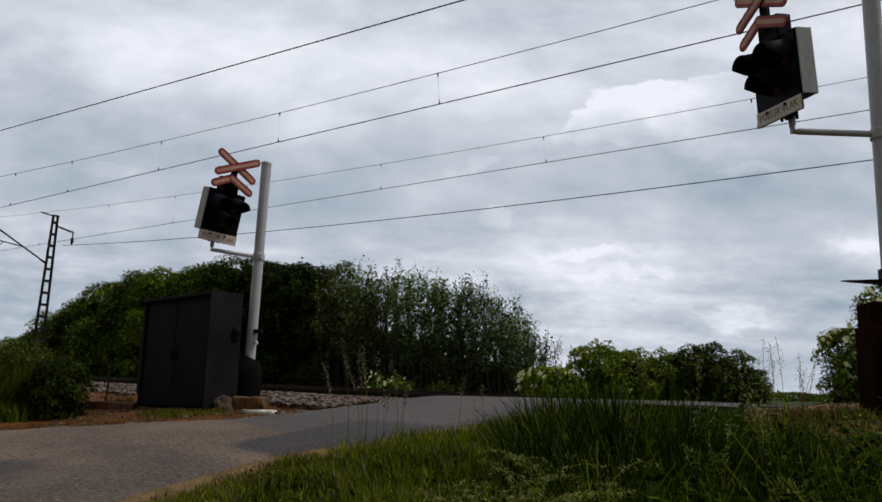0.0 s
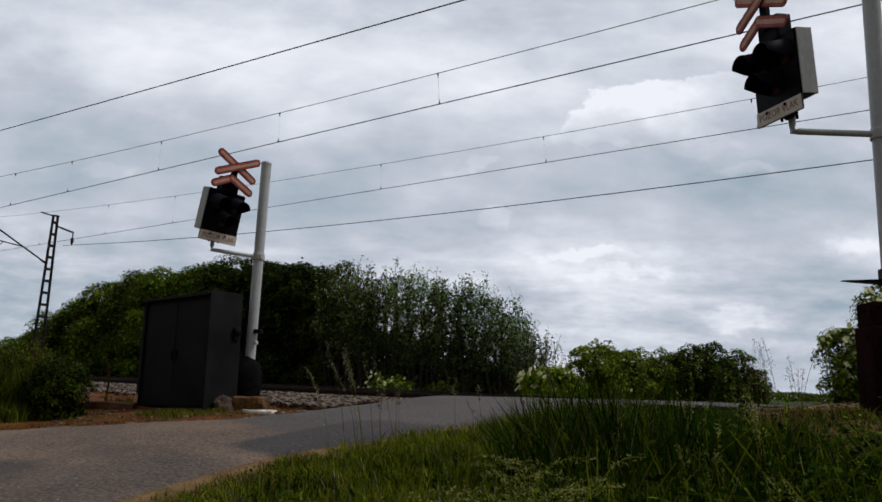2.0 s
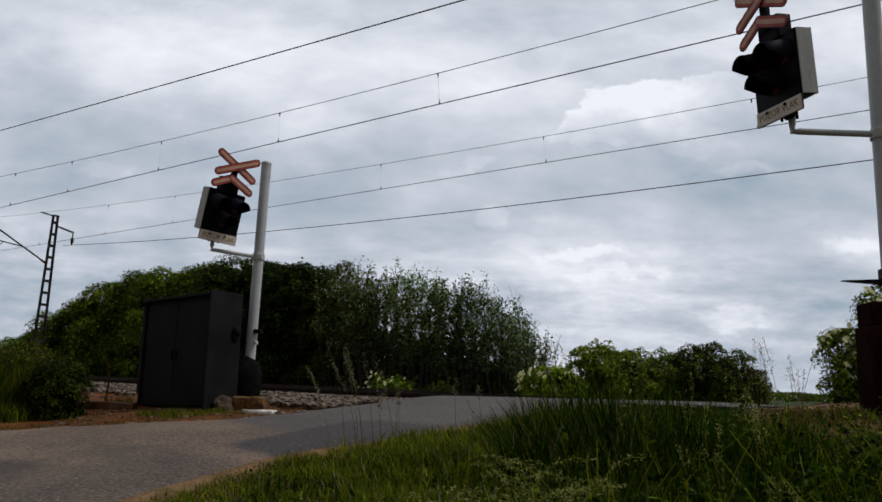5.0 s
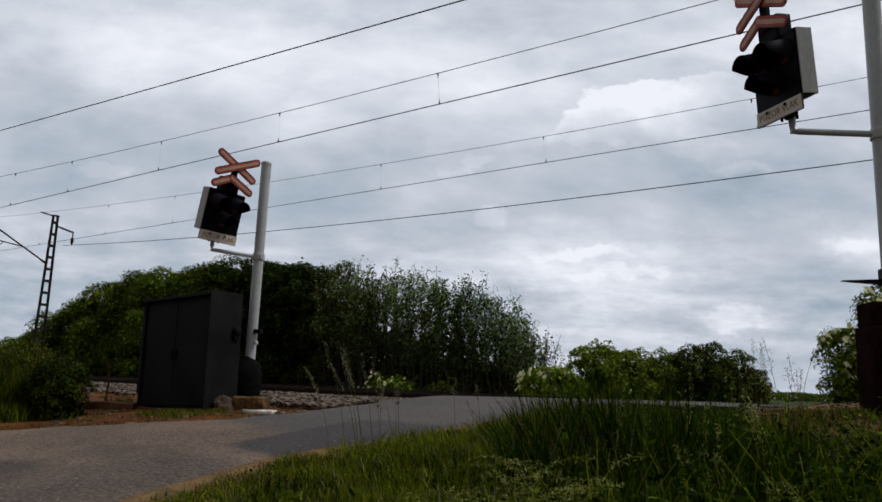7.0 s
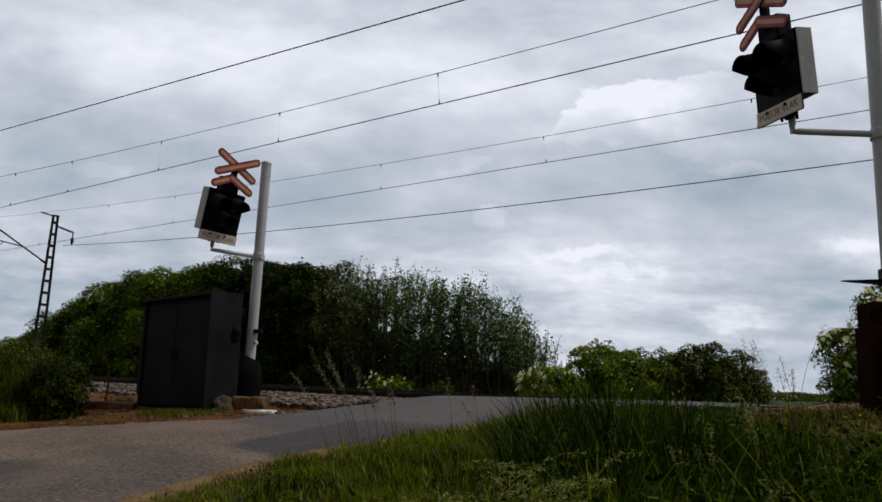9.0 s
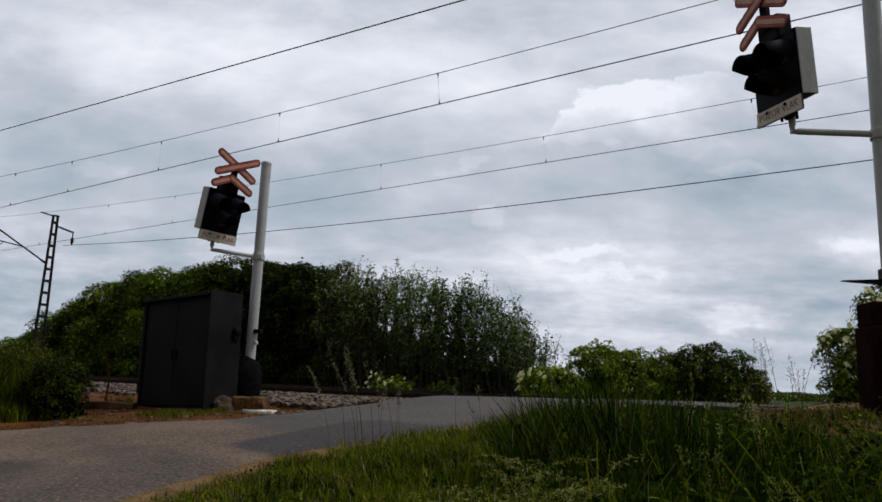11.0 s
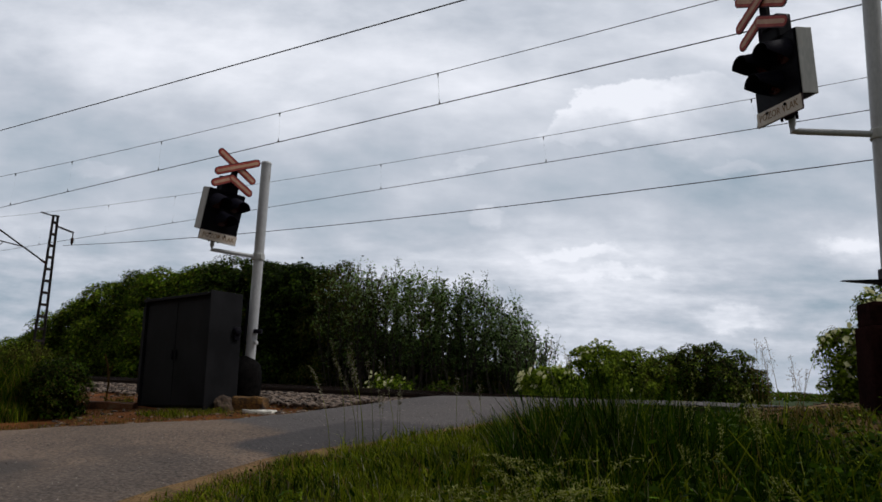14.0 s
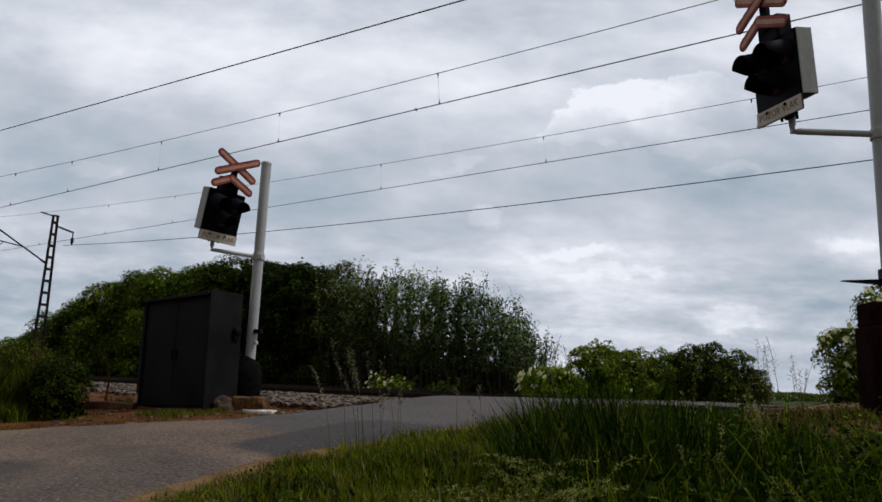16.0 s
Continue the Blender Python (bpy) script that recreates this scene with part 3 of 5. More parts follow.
    for t in range(4):
        tube(bm, (0.07 * math.cos(t * 1.57 + 0.8), D / 2 + 0.02 + 0.06 * math.sin(t * 1.57 + 0.8), -H / 2 - 0.15), (0.07 * math.cos(t * 1.57 + 0.8), D / 2 + 0.02 + 0.06 * math.sin(t * 1.57 + 0.8), -H / 2 - 0.04), 0.014, sides=6)
    mount = part("head_mount", bm, M_BLACK, root, "black bolted mount")
    mount.matrix_local = hm
    # neck and crossbuck
    bm = bmesh.new()
    box(bm, 0, 0.04, H / 2 + 0.09, 0.28, 0.16, 0.24, 0.02)
    box(bm, 0, -0.045, H / 2 + 0.235, 0.09, 0.05, 0.29, 0.008)
    box(bm, 0, -0.02, H / 2 + 0.18, 0.09, 0.10, 0.06, 0.008)
    neck = part("crossbuck_bracket", bm, M_BLACK, root)
    neck.matrix_local = hm
    zc = H / 2 + 0.385
    arms = (((-0.30, 0.14), (0.30, -0.14)), ((-0.30, -0.14), (0.30, 0.14)))
    for i, (a, b) in enumerate(arms):
        y = -0.08 - 0.02 * i
        bm = bmesh.new()
        capsule(bm, (a[0], a[1] + zc), (b[0], b[1] + zc), 0.058, y - 0.010, y)
        arm = part("cross_arm", bm, M_RIM, root, "dark-edged red and cream crossbuck arm")
        arm.matrix_local = hm
        for r, mat, nm, dy in ((0.048, M_RED, "red_border", 0.013), (0.021, M_CREAM, "cream_strip", 0.016)):
            bm = bmesh.new()
            capsule(bm, (a[0], a[1] + zc), (b[0], b[1] + zc), r, y - dy, y - 0.009)
            part(nm, bm, mat, arm)
    zc -= 0.19
    for i, (a, b) in enumerate((((-0.30, -0.125), (-0.045, 0.004)), ((-0.045, 0.004), (0.29, -0.14)))):
        y = -0.08 - 0.003 * i
        bm = bmesh.new()
        capsule(bm, (a[0], a[1] + zc), (b[0], b[1] + zc), 0.058, y - 0.010, y)
        arm = part("chevron_arm", bm, M_RIM, root, "dark-edged red and cream chevron arm")
        arm.matrix_local = hm
        for r, mat, nm, dy in ((0.048, M_RED, "red_border", 0.013), (0.021, M_CREAM, "cream_strip", 0.016)):
            bm = bmesh.new()
            capsule(bm, (a[0], a[1] + zc), (b[0], b[1] + zc), r, y - dy, y - 0.009)
            part(nm, bm, mat, arm)
    if base_kind == "drum":
        bm = bmesh.new()
        lathe(bm, [(0.26, 0), (0.26, 0.10), (0.22, 0.14), (0.24, 0.30), (0.235, 0.52), (0.20, 0.62), (0.12, 0.70), (post_r, 0.74)], 20, Matrix.Translation((-0.05, 0.0, 0.02)))
        for v in bm.verts:
            v.co += Vector(noise.noise_vector(v.co * 5)) * 0.035 * (v.co.z < 0.66)
        part("base_drum", bm, M_RUBBER, root, "dull black shrouded base", True)
        bm = bmesh.new()
        box(bm, 0.10, -0.06, 1.13, 0.12, 0.10, 0.06, 0.01)
        part("bell_bracket", bm, M_BLACK, root)
        bm = bmesh.new()
        lathe(bm, [(0.015, 0), (0.034, 0.008), (0.036, 0.03), (0.03, 0.05), (0.01, 0.06)], 14, Matrix.Translation((0.09, -0.09, 0.93)))
        part("bell", bm, M_POST, root, "pale warning bell", True)
        bm = bmesh.new()
        chain(bm, [Vector((-0.11, 0.02, 0.7)), Vector((-0.115, 0.02, 1.1)), Vector((-0.1, 0.03, 1.6))], [0.02, 0.02, 0.02], 8)
        part("cable_pipe", bm, M_BLACK, root)
    return root


warning_signal(Vector((-2.80, 11.1, -0.27)), 3.50, 0.077, (-3.242, 10.574, 2.565), (11.6, 1.5, 49.3), 2.02,
               "grey warning signal with red crossbuck beside the dark cabinet", -1, "drum")
warning_signal(Vector((4.008, 6.40, 0.10)), 4.30, 0.077, (3.068, 6.415, 3.17), (5.5, 1.8, -77.5), 2.612,
               "tall grey warning signal with black lamp box and red crossbuck", 1, "plain")


# ---- cabinet, box and blocks by the road ----
def relay_cabinet():
    root = thing("relay_cabinet", Matrix.Translation(rail(8.70, 6.53, -0.36)) @ pose(0, 0, 0, 0, 0, math.degrees(math.atan2(U.y, U.x))) @ pose(0, 0, 0, 0, 2.2, 0), "dark grey sheet-steel relay cabinet standing beside the road", "cabinet")
    # local x along the railway (to the far left), local y towards the road; the front is at y = 0
    w, d, h = 1.55, 0.52, 1.70
    bm = bmesh.new()
    box(bm, w / 2, -d / 2 - 0.01, h / 2 + 0.04, w, d - 0.02, h - 0.10, 0.012)
    part("body", bm, M_CAB, root)
    bm = bmesh.new()
    box(bm, w / 2, -d / 2, 0.03, w - 0.08, d - 0.08, 0.14, 0.01)
    part("plinth", bm, M_CONC, root, "concrete plinth")
    # the roof sheet lies between the two side walls, which stand a little higher
    bm = bmesh.new()
    box(bm, w / 2, -d / 2 + 0.03, h + 0.004, w + 0.01, d + 0.10, 0.022, 0.006)
    box(bm, w / 2, 0.076, h - 0.010, w + 0.01, 0.010, 0.034, 0.003)
    part("roof", bm, M_CAB, root, "dark flat roof with a folded edge")
    for x in (-0.012, w + 0.012):
        bm = bmesh.new()
        box(bm, x, -d / 2 + 0.012, h / 2 + 0.03, 0.022, d + 0.05, h + 0.03, 0.005)
        part("side_panel", bm, M_CAB, root, "smooth dark grey side sheet")
    # a narrower housing joins the far end
    bm = bmesh.new()
    box(bm, w + 0.13, -d / 2 - 0.02, (h - 0.17) / 2 + 0.2, 0.20, d - 0.08, h - 0.37, 0.012)
    part("end_housing", bm, M_CAB, root)
    for k in (0, 1):
        bm = bmesh.new()
        box(bm, w * (0.26 + 0.48 * k), 0.0, h / 2 + 0.02, w * 0.472, 0.02, h - 0.20, 0.006)
        door = part("door", bm, M_CAB, root)
        bm = bmesh.new()
        box(bm, w * (0.47 + 0.06 * k), 0.018, h * 0.5, 0.03, 0.025, 0.14, 0.006)
        part("handle", bm, M_BLACK, door, "black door handle")
    bm = bmesh.new()
    lathe(bm, [(0.05, 0), (0.065, 0.01), (0.065, 0.07), (0.05, 0.09), (0.01, 0.10)], 14, Matrix.Translation((-0.004, -d + 0.08, h * 0.70)) @ pose(0, 0, 0, 0, -90, 0))
    box(bm, -0.03, -d + 0.08, h * 0.70 - 0.09, 0.07, 0.09, 0.08, 0.008)
    part("socket", bm, M_BLACK, root, "black cable socket")
    return root


relay_cabinet()


def rough_block(name, at, size, turn, mat, label, category, seed, jag=0.02):
    bm = bmesh.new()
    box(bm, 0, 0, size[2] / 2, *size, 0.02)
    bmesh.ops.subdivide_edges(bm, edges=[e for e in bm.edges if e.calc_length() > 0.1], cuts=3, use_grid_fill=True)
    for v in bm.verts:
        v.co += Vector(noise.noise_vector(v.co * 6 + Vector((seed, 0, 0)))) * jag
    ob = part(name, bm, mat)
    ob.matrix_world = Matrix.Translation(at) @ pose(0, 0, 0, 0, 0, turn)
    return tagged(ob, label, category)


gz = lambda x, y: ground_height(x, y)
rough_block("concrete_block", (-2.62, 10.62, gz(-2.62, 10.62) - 0.02), (0.46, 0.26, 0.19), -6, M_OCHRE, "low concrete block stained ochre beside the signal", "block", 3, 0.028)
rock = bmesh.new()
bmesh.ops.create_icosphere(rock, subdivisions=3, radius=0.14)
for v in rock.verts:
    v.co += v.co.normalized() * 0.06 * noise.noise(v.co * 9) + Vector(noise.noise_vector(v.co * 22)) * 0.015
rock = part("boulder", rock, M_BOULDER)
rock.matrix_world = Matrix.Translation((-2.95, 10.5, gz(-2.95, 10.5) + 0.07))
tagged(rock, "grey-brown boulder beside the signal base", "stone")
rough_block("concrete_slab", (-2.33, 10.0, gz(-2.33, 10.0) - 0.01), (0.40, 0.22, 0.06), -8, M_SLAB, "pale flat concrete slab lying at the road edge", "slab", 5, 0.03)
rough_block("concrete_trough", (-4.75, 11.0, gz(-4.75, 11.0) - 0.02), (0.7, 0.24, 0.11), 4, M_RUSTSOIL, "rust-brown cable trough lid lying in the soil", "trough", 11)
rough_block("concrete_trough", (-4.1, 11.35, gz(-4.1, 11.35) - 0.02), (0.5, 0.24, 0.13), -12, M_CONC, "grey-brown cable trough lid lying by ballast", "trough", 14)


def junction_box():
    root = thing("junction_box", Matrix.Translation((3.835, 6.11, 0.06)) @ pose(0, 0, 0, 0, 0, -8), "dark brown cable junction box at the signal's foot", "junction box")
    bm = bmesh.new()
    box(bm, 0.04, 0, 0.36, 0.62, 0.34, 0.74, 0.03)
    part("body", bm, M_BROWNBOX, root)
    bm = bmesh.new()
    box(bm, 0.03, 0, 0.82, 0.56, 0.30, 0.22, 0.03)
    part("lid", bm, M_BROWNBOX, root)
    bm = bmesh.new()
    box(bm, 0.04, -0.175, 0.38, 0.5, 0.012, 0.54, 0.004)
    door = part("door", bm, M_BROWNBOX, root)
    bm = bmesh.new()
    box(bm, -0.2, -0.19, 0.4, 0.03, 0.02, 0.1, 0.004)
    part("handle", bm, M_BLACK, door)


junction_box()


def side_blade():
    """A flat pointed sign plate seen on its edge, clamped to the tall post."""
    root = thing("direction_plate", Matrix.Translation((3.98, 6.36, 1.22)), "dark pointed metal plate clamped to the grey post", "sign plate")
    bm = bmesh.new()
    pts = [(-0.03, -0.05, 0.012), (-0.03, -0.05, -0.022), (-0.46, -0.06, -0.024), (-0.46, -0.06, -0.018)]
    back = [(x, y + 0.16 * (1 if i < 2 else 0.3), z) for i, (x, y, z) in enumerate(pts)]
    vs = [bm.verts.new(v) for v in pts + back]
    for q in ((0, 1, 2, 3), (7, 6, 5, 4), (0, 4, 5, 1), (1, 5, 6, 2), (2, 6, 7, 3), (3, 7, 4, 0)):
        bm.faces.new([vs[i] for i in q])
    part("blade", bm, M_BLACK, root)
    bm = bmesh.new()
    box(bm, -0.07, -0.02, 0.03, 0.05, 0.12, 0.15, 0.008)
    lathe(bm, [(0.085, -0.07), (0.092, -0.06), (0.092, 0.06), (0.085, 0.07)], 18, Matrix.Translation((0.03, 0.04, 0.03)))
    part("clamp", bm, M_MAST, root)


side_blade()


# ---- shrubs ----
def leaf_quads(centres, size, rnd, narrow=0.45, droop=0.0):
    """Pointed leaves of uneven size and turn about the centres."""
    k = len(centres)
    a = rnd.normal(size=(k, 3))
    a[:, 2] -= droop
    a /= np.linalg.norm(a, axis=1)[:, None]
    b = np.cross(a, rnd.normal(size=(k, 3)))
    b /= np.linalg.norm(b, axis=1)[:, None]
    ln = (size * rnd.uniform(0.6, 1.3, k))[:, None]
    c = np.asarray(centres)
    fold = np.cross(a, b) * ln * 0.12
    return np.stack([c - a * ln * 0.5, c + b * ln * narrow * 0.5 + fold, c + a * ln * 0.5, c - b * ln * narrow * 0.5 + fold], 1).reshape(-1, 3)


def leaf_facing(centres, normals, size, rnd, narrow=0.5):
    """Pointed leaves that lie across the given normals."""
    k = len(centres)
    n = normals / np.linalg.norm(normals, axis=1)[:, None]
    a = np.cross(n, rnd.normal(size=(k, 3)))
    a /= np.linalg.norm(a, axis=1)[:, None]
    b = np.cross(n, a)
    ln = (size * rnd.uniform(0.6, 1.35, k))[:, None]
    fold = n * ln * 0.1
    return np.stack([centres - a * ln * 0.5, centres + b * ln * narrow * 0.5 + fold, centres + a * ln * 0.5, centres - b * ln * narrow * 0.5 + fold], 1).reshape(-1, 3)


def leaf_ovals(centres, size, rnd, narrow=0.5, droop=0.0):
    """Oval, pointed leaves of six corners."""
    k = len(centres)
    a = rnd.normal(size=(k, 3))
    a[:, 2] = a[:, 2] * 0.5 - droop
    a /= np.linalg.norm(a, axis=1)[:, None]
    b = np.cross(a, rnd.normal(size=(k, 3)) * 0.8 + np.array([0, 0.5, 0.8]))
    b /= np.linalg.norm(b, axis=1)[:, None]
    ln = (size * rnd.uniform(0.5, 1.3, k))[:, None]
    c = np.asarray(centres)
    corner = lambda t, w: c + a * ln * t + b * ln * narrow * w
    return np.stack([corner(-0.5, 0), corner(-0.22, 0.42), corner(0.18, 0.38), corner(0.5, 0), corner(0.18, -0.38), corner(-0.22, -0.42)], 1).reshape(-1, 3)


def umbel(name, at, r, rnd, root, toward=1):
    """A flat, ragged flower head, slightly domed."""
    bm = bmesh.new()
    mid = bm.verts.new((at[0], at[1], at[2] + 0.06))
    tilt = rnd.normal(size=2) * 0.35
    tilt[1] -= 0.3
    rings = []
    for q in (0.45, 1.0):
        ring = []
        for k in range(11):
            w = r * q * rnd.uniform(0.7, 1.2)
            x, y = math.cos(k * math.tau / 11) * w, math.sin(k * math.tau / 11) * w
            ring.append(bm.verts.new((at[0] + x, at[1] + y, at[2] + 0.06 - 0.25 * q * q * r + x * tilt[0] - toward * y * (1.0 - tilt[1] * 0.3) + rnd.normal() * 0.008)))
        rings.append(ring)
    for k in range(11):
        bm.faces.new((mid, rings[0][k], rings[0][(k + 1) % 11]))
        bm.faces.new((rings[0][k], rings[1][k], rings[1][(k + 1) % 11], rings[0][(k + 1) % 11]))
    part(name, bm, M_FLOWER, root, "flat cream flower head")


def crown_points(width, depth, height, rnd, seed, count, lobe, undercut=0.62):
    """Places and normals of leaves on rounded lobes that cover an uneven dome, with looser leaves inside."""
    a, b = width * 0.5, depth * 0.5
    area = 2 * math.pi * (((a * b) ** 1.6 + (a * height) ** 1.6 + (b * height) ** 1.6) / 3) ** (1 / 1.6)
    n = int(area / (lobe * lobe * 1.25)) + 8
    v = rnd.normal(size=(n, 3))
    v /= np.linalg.norm(v, axis=1)[:, None]
    v[:, 2] = np.abs(v[:, 2]) ** 0.8
    rl = lobe * rnd.uniform(0.6, 1.35, n)
    swell = np.array([1 + 0.16 * noise.noise(Vector(q) * 2.3 + Vector((seed, 0, 0))) for q in v]) * rnd.uniform(0.9, 1.03, n)
    waist = undercut + (1 - undercut) * np.sin(np.clip(v[:, 2] * 1.6, 0, 1) * math.pi / 2)
    flat = np.hypot(v[:, 0], v[:, 1]) + 1e-6
    full = np.sqrt(np.maximum(0.0, 1 - v[:, 2] ** 2.6)) / flat
    mids = np.stack([v[:, 0] * full * waist * np.maximum(0.1, a - rl * 0.6), v[:, 1] * full * waist * np.maximum(0.1, b - rl * 0.6), v[:, 2] * (height - rl * 0.75)], 1) * swell[:, None]
    shell = int(count * 0.8)
    pick = rnd.choice(n, shell, p=rl ** 2 / (rl ** 2).sum())
    d = rnd.normal(size=(shell, 3)) + v[pick] * np.array([0.9, 0.9, 0.7]) + np.array([0, 0, 0.6])
    d /= np.linalg.norm(d, axis=1)[:, None]
    c = mids[pick] + d * (rl[pick] * rnd.uniform(0.7, 1.08, shell))[:, None] * np.array([1, 1, 0.85])
    nrm = d + np.array([0, 0, 0.35]) + rnd.normal(size=(shell, 3)) * 0.3
    inner = count - shell
    q = rnd.normal(size=(inner, 3))
    q /= np.linalg.norm(q, axis=1)[:, None]
    q *= (rnd.uniform(0.2, 0.86, inner))[:, None]
    q[:, 2] = np.abs(q[:, 2])
    c = np.concatenate([c, q * np.array([a * 0.95, b * 0.95, height * 0.95])])
    nrm = np.concatenate([nrm, rnd.normal(size=(inner, 3)) + np.array([0, 0, 0.4])])
    c[:, 2] = np.maximum(c[:, 2], 0.02)
    return c, nrm, mids, rl, np.concatenate([np.full(shell, 1.0), np.full(inner, 1.8)])


def shrub(name, at, width, depth, height, seed, mats, leaves, size, label, style="dense", flowers=0, weights=None, turn=None, lobe=0.45, shoots=5.0):
    """A shrub of several stems that fork into twigs, with leaves round the twigs. Local x lies along the hedge."""
    rnd = np.random.default_rng(seed)
    angle = math.degrees(math.atan2(U.y, U.x)) if turn is None else turn
    root = thing(name, Matrix.Translation(at) @ pose(0, 0, 0, 0, 0, angle), label, "shrub", "shrubs")
    stems, twigs = bmesh.new(), []
    for _ in range({"dense": 7, "fan": 20, "low": 6}[style]):
        a = rnd.uniform(0, math.tau)
        reach = math.sqrt(rnd.random())
        if style == "fan":
            tip = Vector((math.cos(a) * reach * width * 0.5, math.sin(a) * reach * depth * 0.5, height * (1.0 - 0.22 * reach ** 2) * rnd.uniform(0.72, 0.98)))
            foot = Vector((tip.x * 0.55 + rnd.normal() * 0.1, tip.y * 0.5 + rnd.normal() * 0.1, -0.1))
        else:
            tip = Vector((math.cos(a) * reach * width * 0.36, math.sin(a) * reach * depth * 0.36, height * (0.85 - 0.35 * reach ** 2) * rnd.uniform(0.75, 1.0)))
            foot = Vector((tip.x * 0.18 + rnd.normal() * 0.1, tip.y * 0.18 + rnd.normal() * 0.1, -0.1))
        bend = Vector((rnd.normal() * 0.12, rnd.normal() * 0.12, 0)) * height * 0.3
        pts = [foot.lerp(tip, t) + bend * (4 * t * (1 - t)) for t in np.linspace(0, 1, 6)]
        thick = 0.010 + (0.004 if style == "fan" else 0.010) * height * rnd.uniform(0.5, 1.0)
        chain(stems, pts, [thick * (1 - 0.85 * t) for t in np.linspace(0, 1, 6)], 5)
        for _ in range(9 if style == "fan" else 6):
            t = rnd.uniform(0.25, 1.0)
            i = min(4, int(t * 5))
            p0 = pts[i].lerp(pts[i + 1], t * 5 - i)
            if style == "fan":
                end = p0 + Vector((rnd.normal() * 0.16, rnd.normal() * 0.16, rnd.uniform(0.35, 1.0))) * (0.35 + 0.14 * height)
                end.z = min(end.z, height * rnd.uniform(0.86, 1.04))
            else:
                end = p0 + Vector((rnd.normal() * width * 0.1, rnd.normal() * depth * 0.1, rnd.uniform(0.0, 0.15) * height))
            mid = p0.lerp(end, 0.5) + Vector((rnd.normal() * 0.03, 0, 0.02 * height * rnd.random()))
            chain(stems, [p0, mid, end], [thick * 0.4, thick * 0.28, 0.005], 4)
            twigs.append((p0, mid, end))
    part("branching_stem", stems, M_BARK, root, "bare brown stems")
    if style == "fan":
        per = leaves // len(twigs)
        centres = []
        for p0, mid, end in twigs:
            t = rnd.uniform(0.05, 1.04, per)
            base = np.outer(1 - t, p0) + np.outer(t, end)
            centres.append(base + np.clip(rnd.normal(size=(per, 3)), -1.6, 1.6) * np.array([0.10, 0.10, 0.07]))
        centres = np.concatenate(centres)
        normals = rnd.normal(size=centres.shape) + np.array([0, 0, 0.5])
        grow = np.ones(len(centres))
    else:
        centres, normals, mids, rl, grow = crown_points(width, depth, height, rnd, seed, leaves, lobe)
        # young shoots stand out of the upper lobes
        high = np.argsort(-mids[:, 2])[: max(3, len(mids) * 2 // 5)]
        tips = []
        for k in rnd.choice(high, int(width * shoots)):
            long = rnd.uniform(0.5, 1.1) * min(lobe, 0.42)
            way = np.array([rnd.normal() * 0.35, rnd.normal() * 0.35, 1.0])
            foot = mids[k] + np.array([rnd.normal() * 0.25, rnd.normal() * 0.25, 0.4]) * rl[k]
            t = rnd.uniform(0, 1, 14)[:, None]
            tips.append(foot + way * t * long + rnd.normal(size=(14, 3)) * size * 0.55 * (1.1 - t))
        if tips:
            tips = np.concatenate(tips)
            centres = np.concatenate([centres, tips])
            grow = np.concatenate([grow, np.full(len(tips), 0.9)])
            normals = np.concatenate([normals, rnd.normal(size=tips.shape) + np.array([0, 0, 0.5])])
    index = rnd.choice(len(mats), len(centres), p=weights)
    crown = quads("crown", leaf_facing(centres, normals, size * grow, rnd, 0.36 if style == "fan" else 0.58), 4, mats, index, root, "leafy crown with gaps")
    if flowers:
        near_side = 1 if turn is None else -1
        outer = centres[np.argsort(-(centres[:, 2] / height + 1.4 * np.abs(centres[:, 0]) / width + near_side * 1.6 * centres[:, 1] / depth + 0.4 * rnd.random(len(centres))))[: len(centres) // 4]]
        for c in outer[rnd.choice(len(outer), flowers, replace=False)]:
            umbel("flower_head", c + np.array([math.copysign(0.07, c[0]), near_side * 0.13, 0.04]), rnd.uniform(0.035, 0.065) if height > 1 else rnd.uniform(0.035, 0.055), rnd, root, near_side)
    return root, crown


SWAYING = []
G = (M_LEAF, M_LEAF_OLIVE, M_LEAF_BRIGHT)
HEDGE_S, HEDGE_H = (18.5, 20.4, 21.3, 22.7, 24.2, 28.1, 29.5, 33.2, 35.2, 38.5, 40.7, 42.5, 46.5), (4.7, 5.0, 5.2, 5.55, 5.75, 5.85, 5.75, 5.4, 5.3, 4.55, 3.75, 2.6, 2.2)
for i, s in enumerate((46.2, 43.4, 41.0, 38.6, 36.2, 33.8, 31.4, 29.0, 26.6, 24.2, 22.0)):
    h = lerp_rows(s, HEDGE_S, HEDGE_H)
    fresh = (0.3, 0.34, 0.38, 0.4, 0.36, 0.3, 0.25, 0.22, 0.14, 0.08, 0.04)[i]
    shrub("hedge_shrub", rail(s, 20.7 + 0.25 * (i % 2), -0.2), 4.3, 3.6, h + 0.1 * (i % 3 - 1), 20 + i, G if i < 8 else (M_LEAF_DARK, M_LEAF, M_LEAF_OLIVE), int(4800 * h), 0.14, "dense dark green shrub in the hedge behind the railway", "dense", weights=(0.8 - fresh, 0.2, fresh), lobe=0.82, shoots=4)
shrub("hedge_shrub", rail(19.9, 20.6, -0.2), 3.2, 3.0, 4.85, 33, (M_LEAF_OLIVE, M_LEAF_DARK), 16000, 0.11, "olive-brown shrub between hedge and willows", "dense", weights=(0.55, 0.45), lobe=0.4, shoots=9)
W = (M_LEAF_GREY, M_LEAF, M_LEAF_OLIVE)
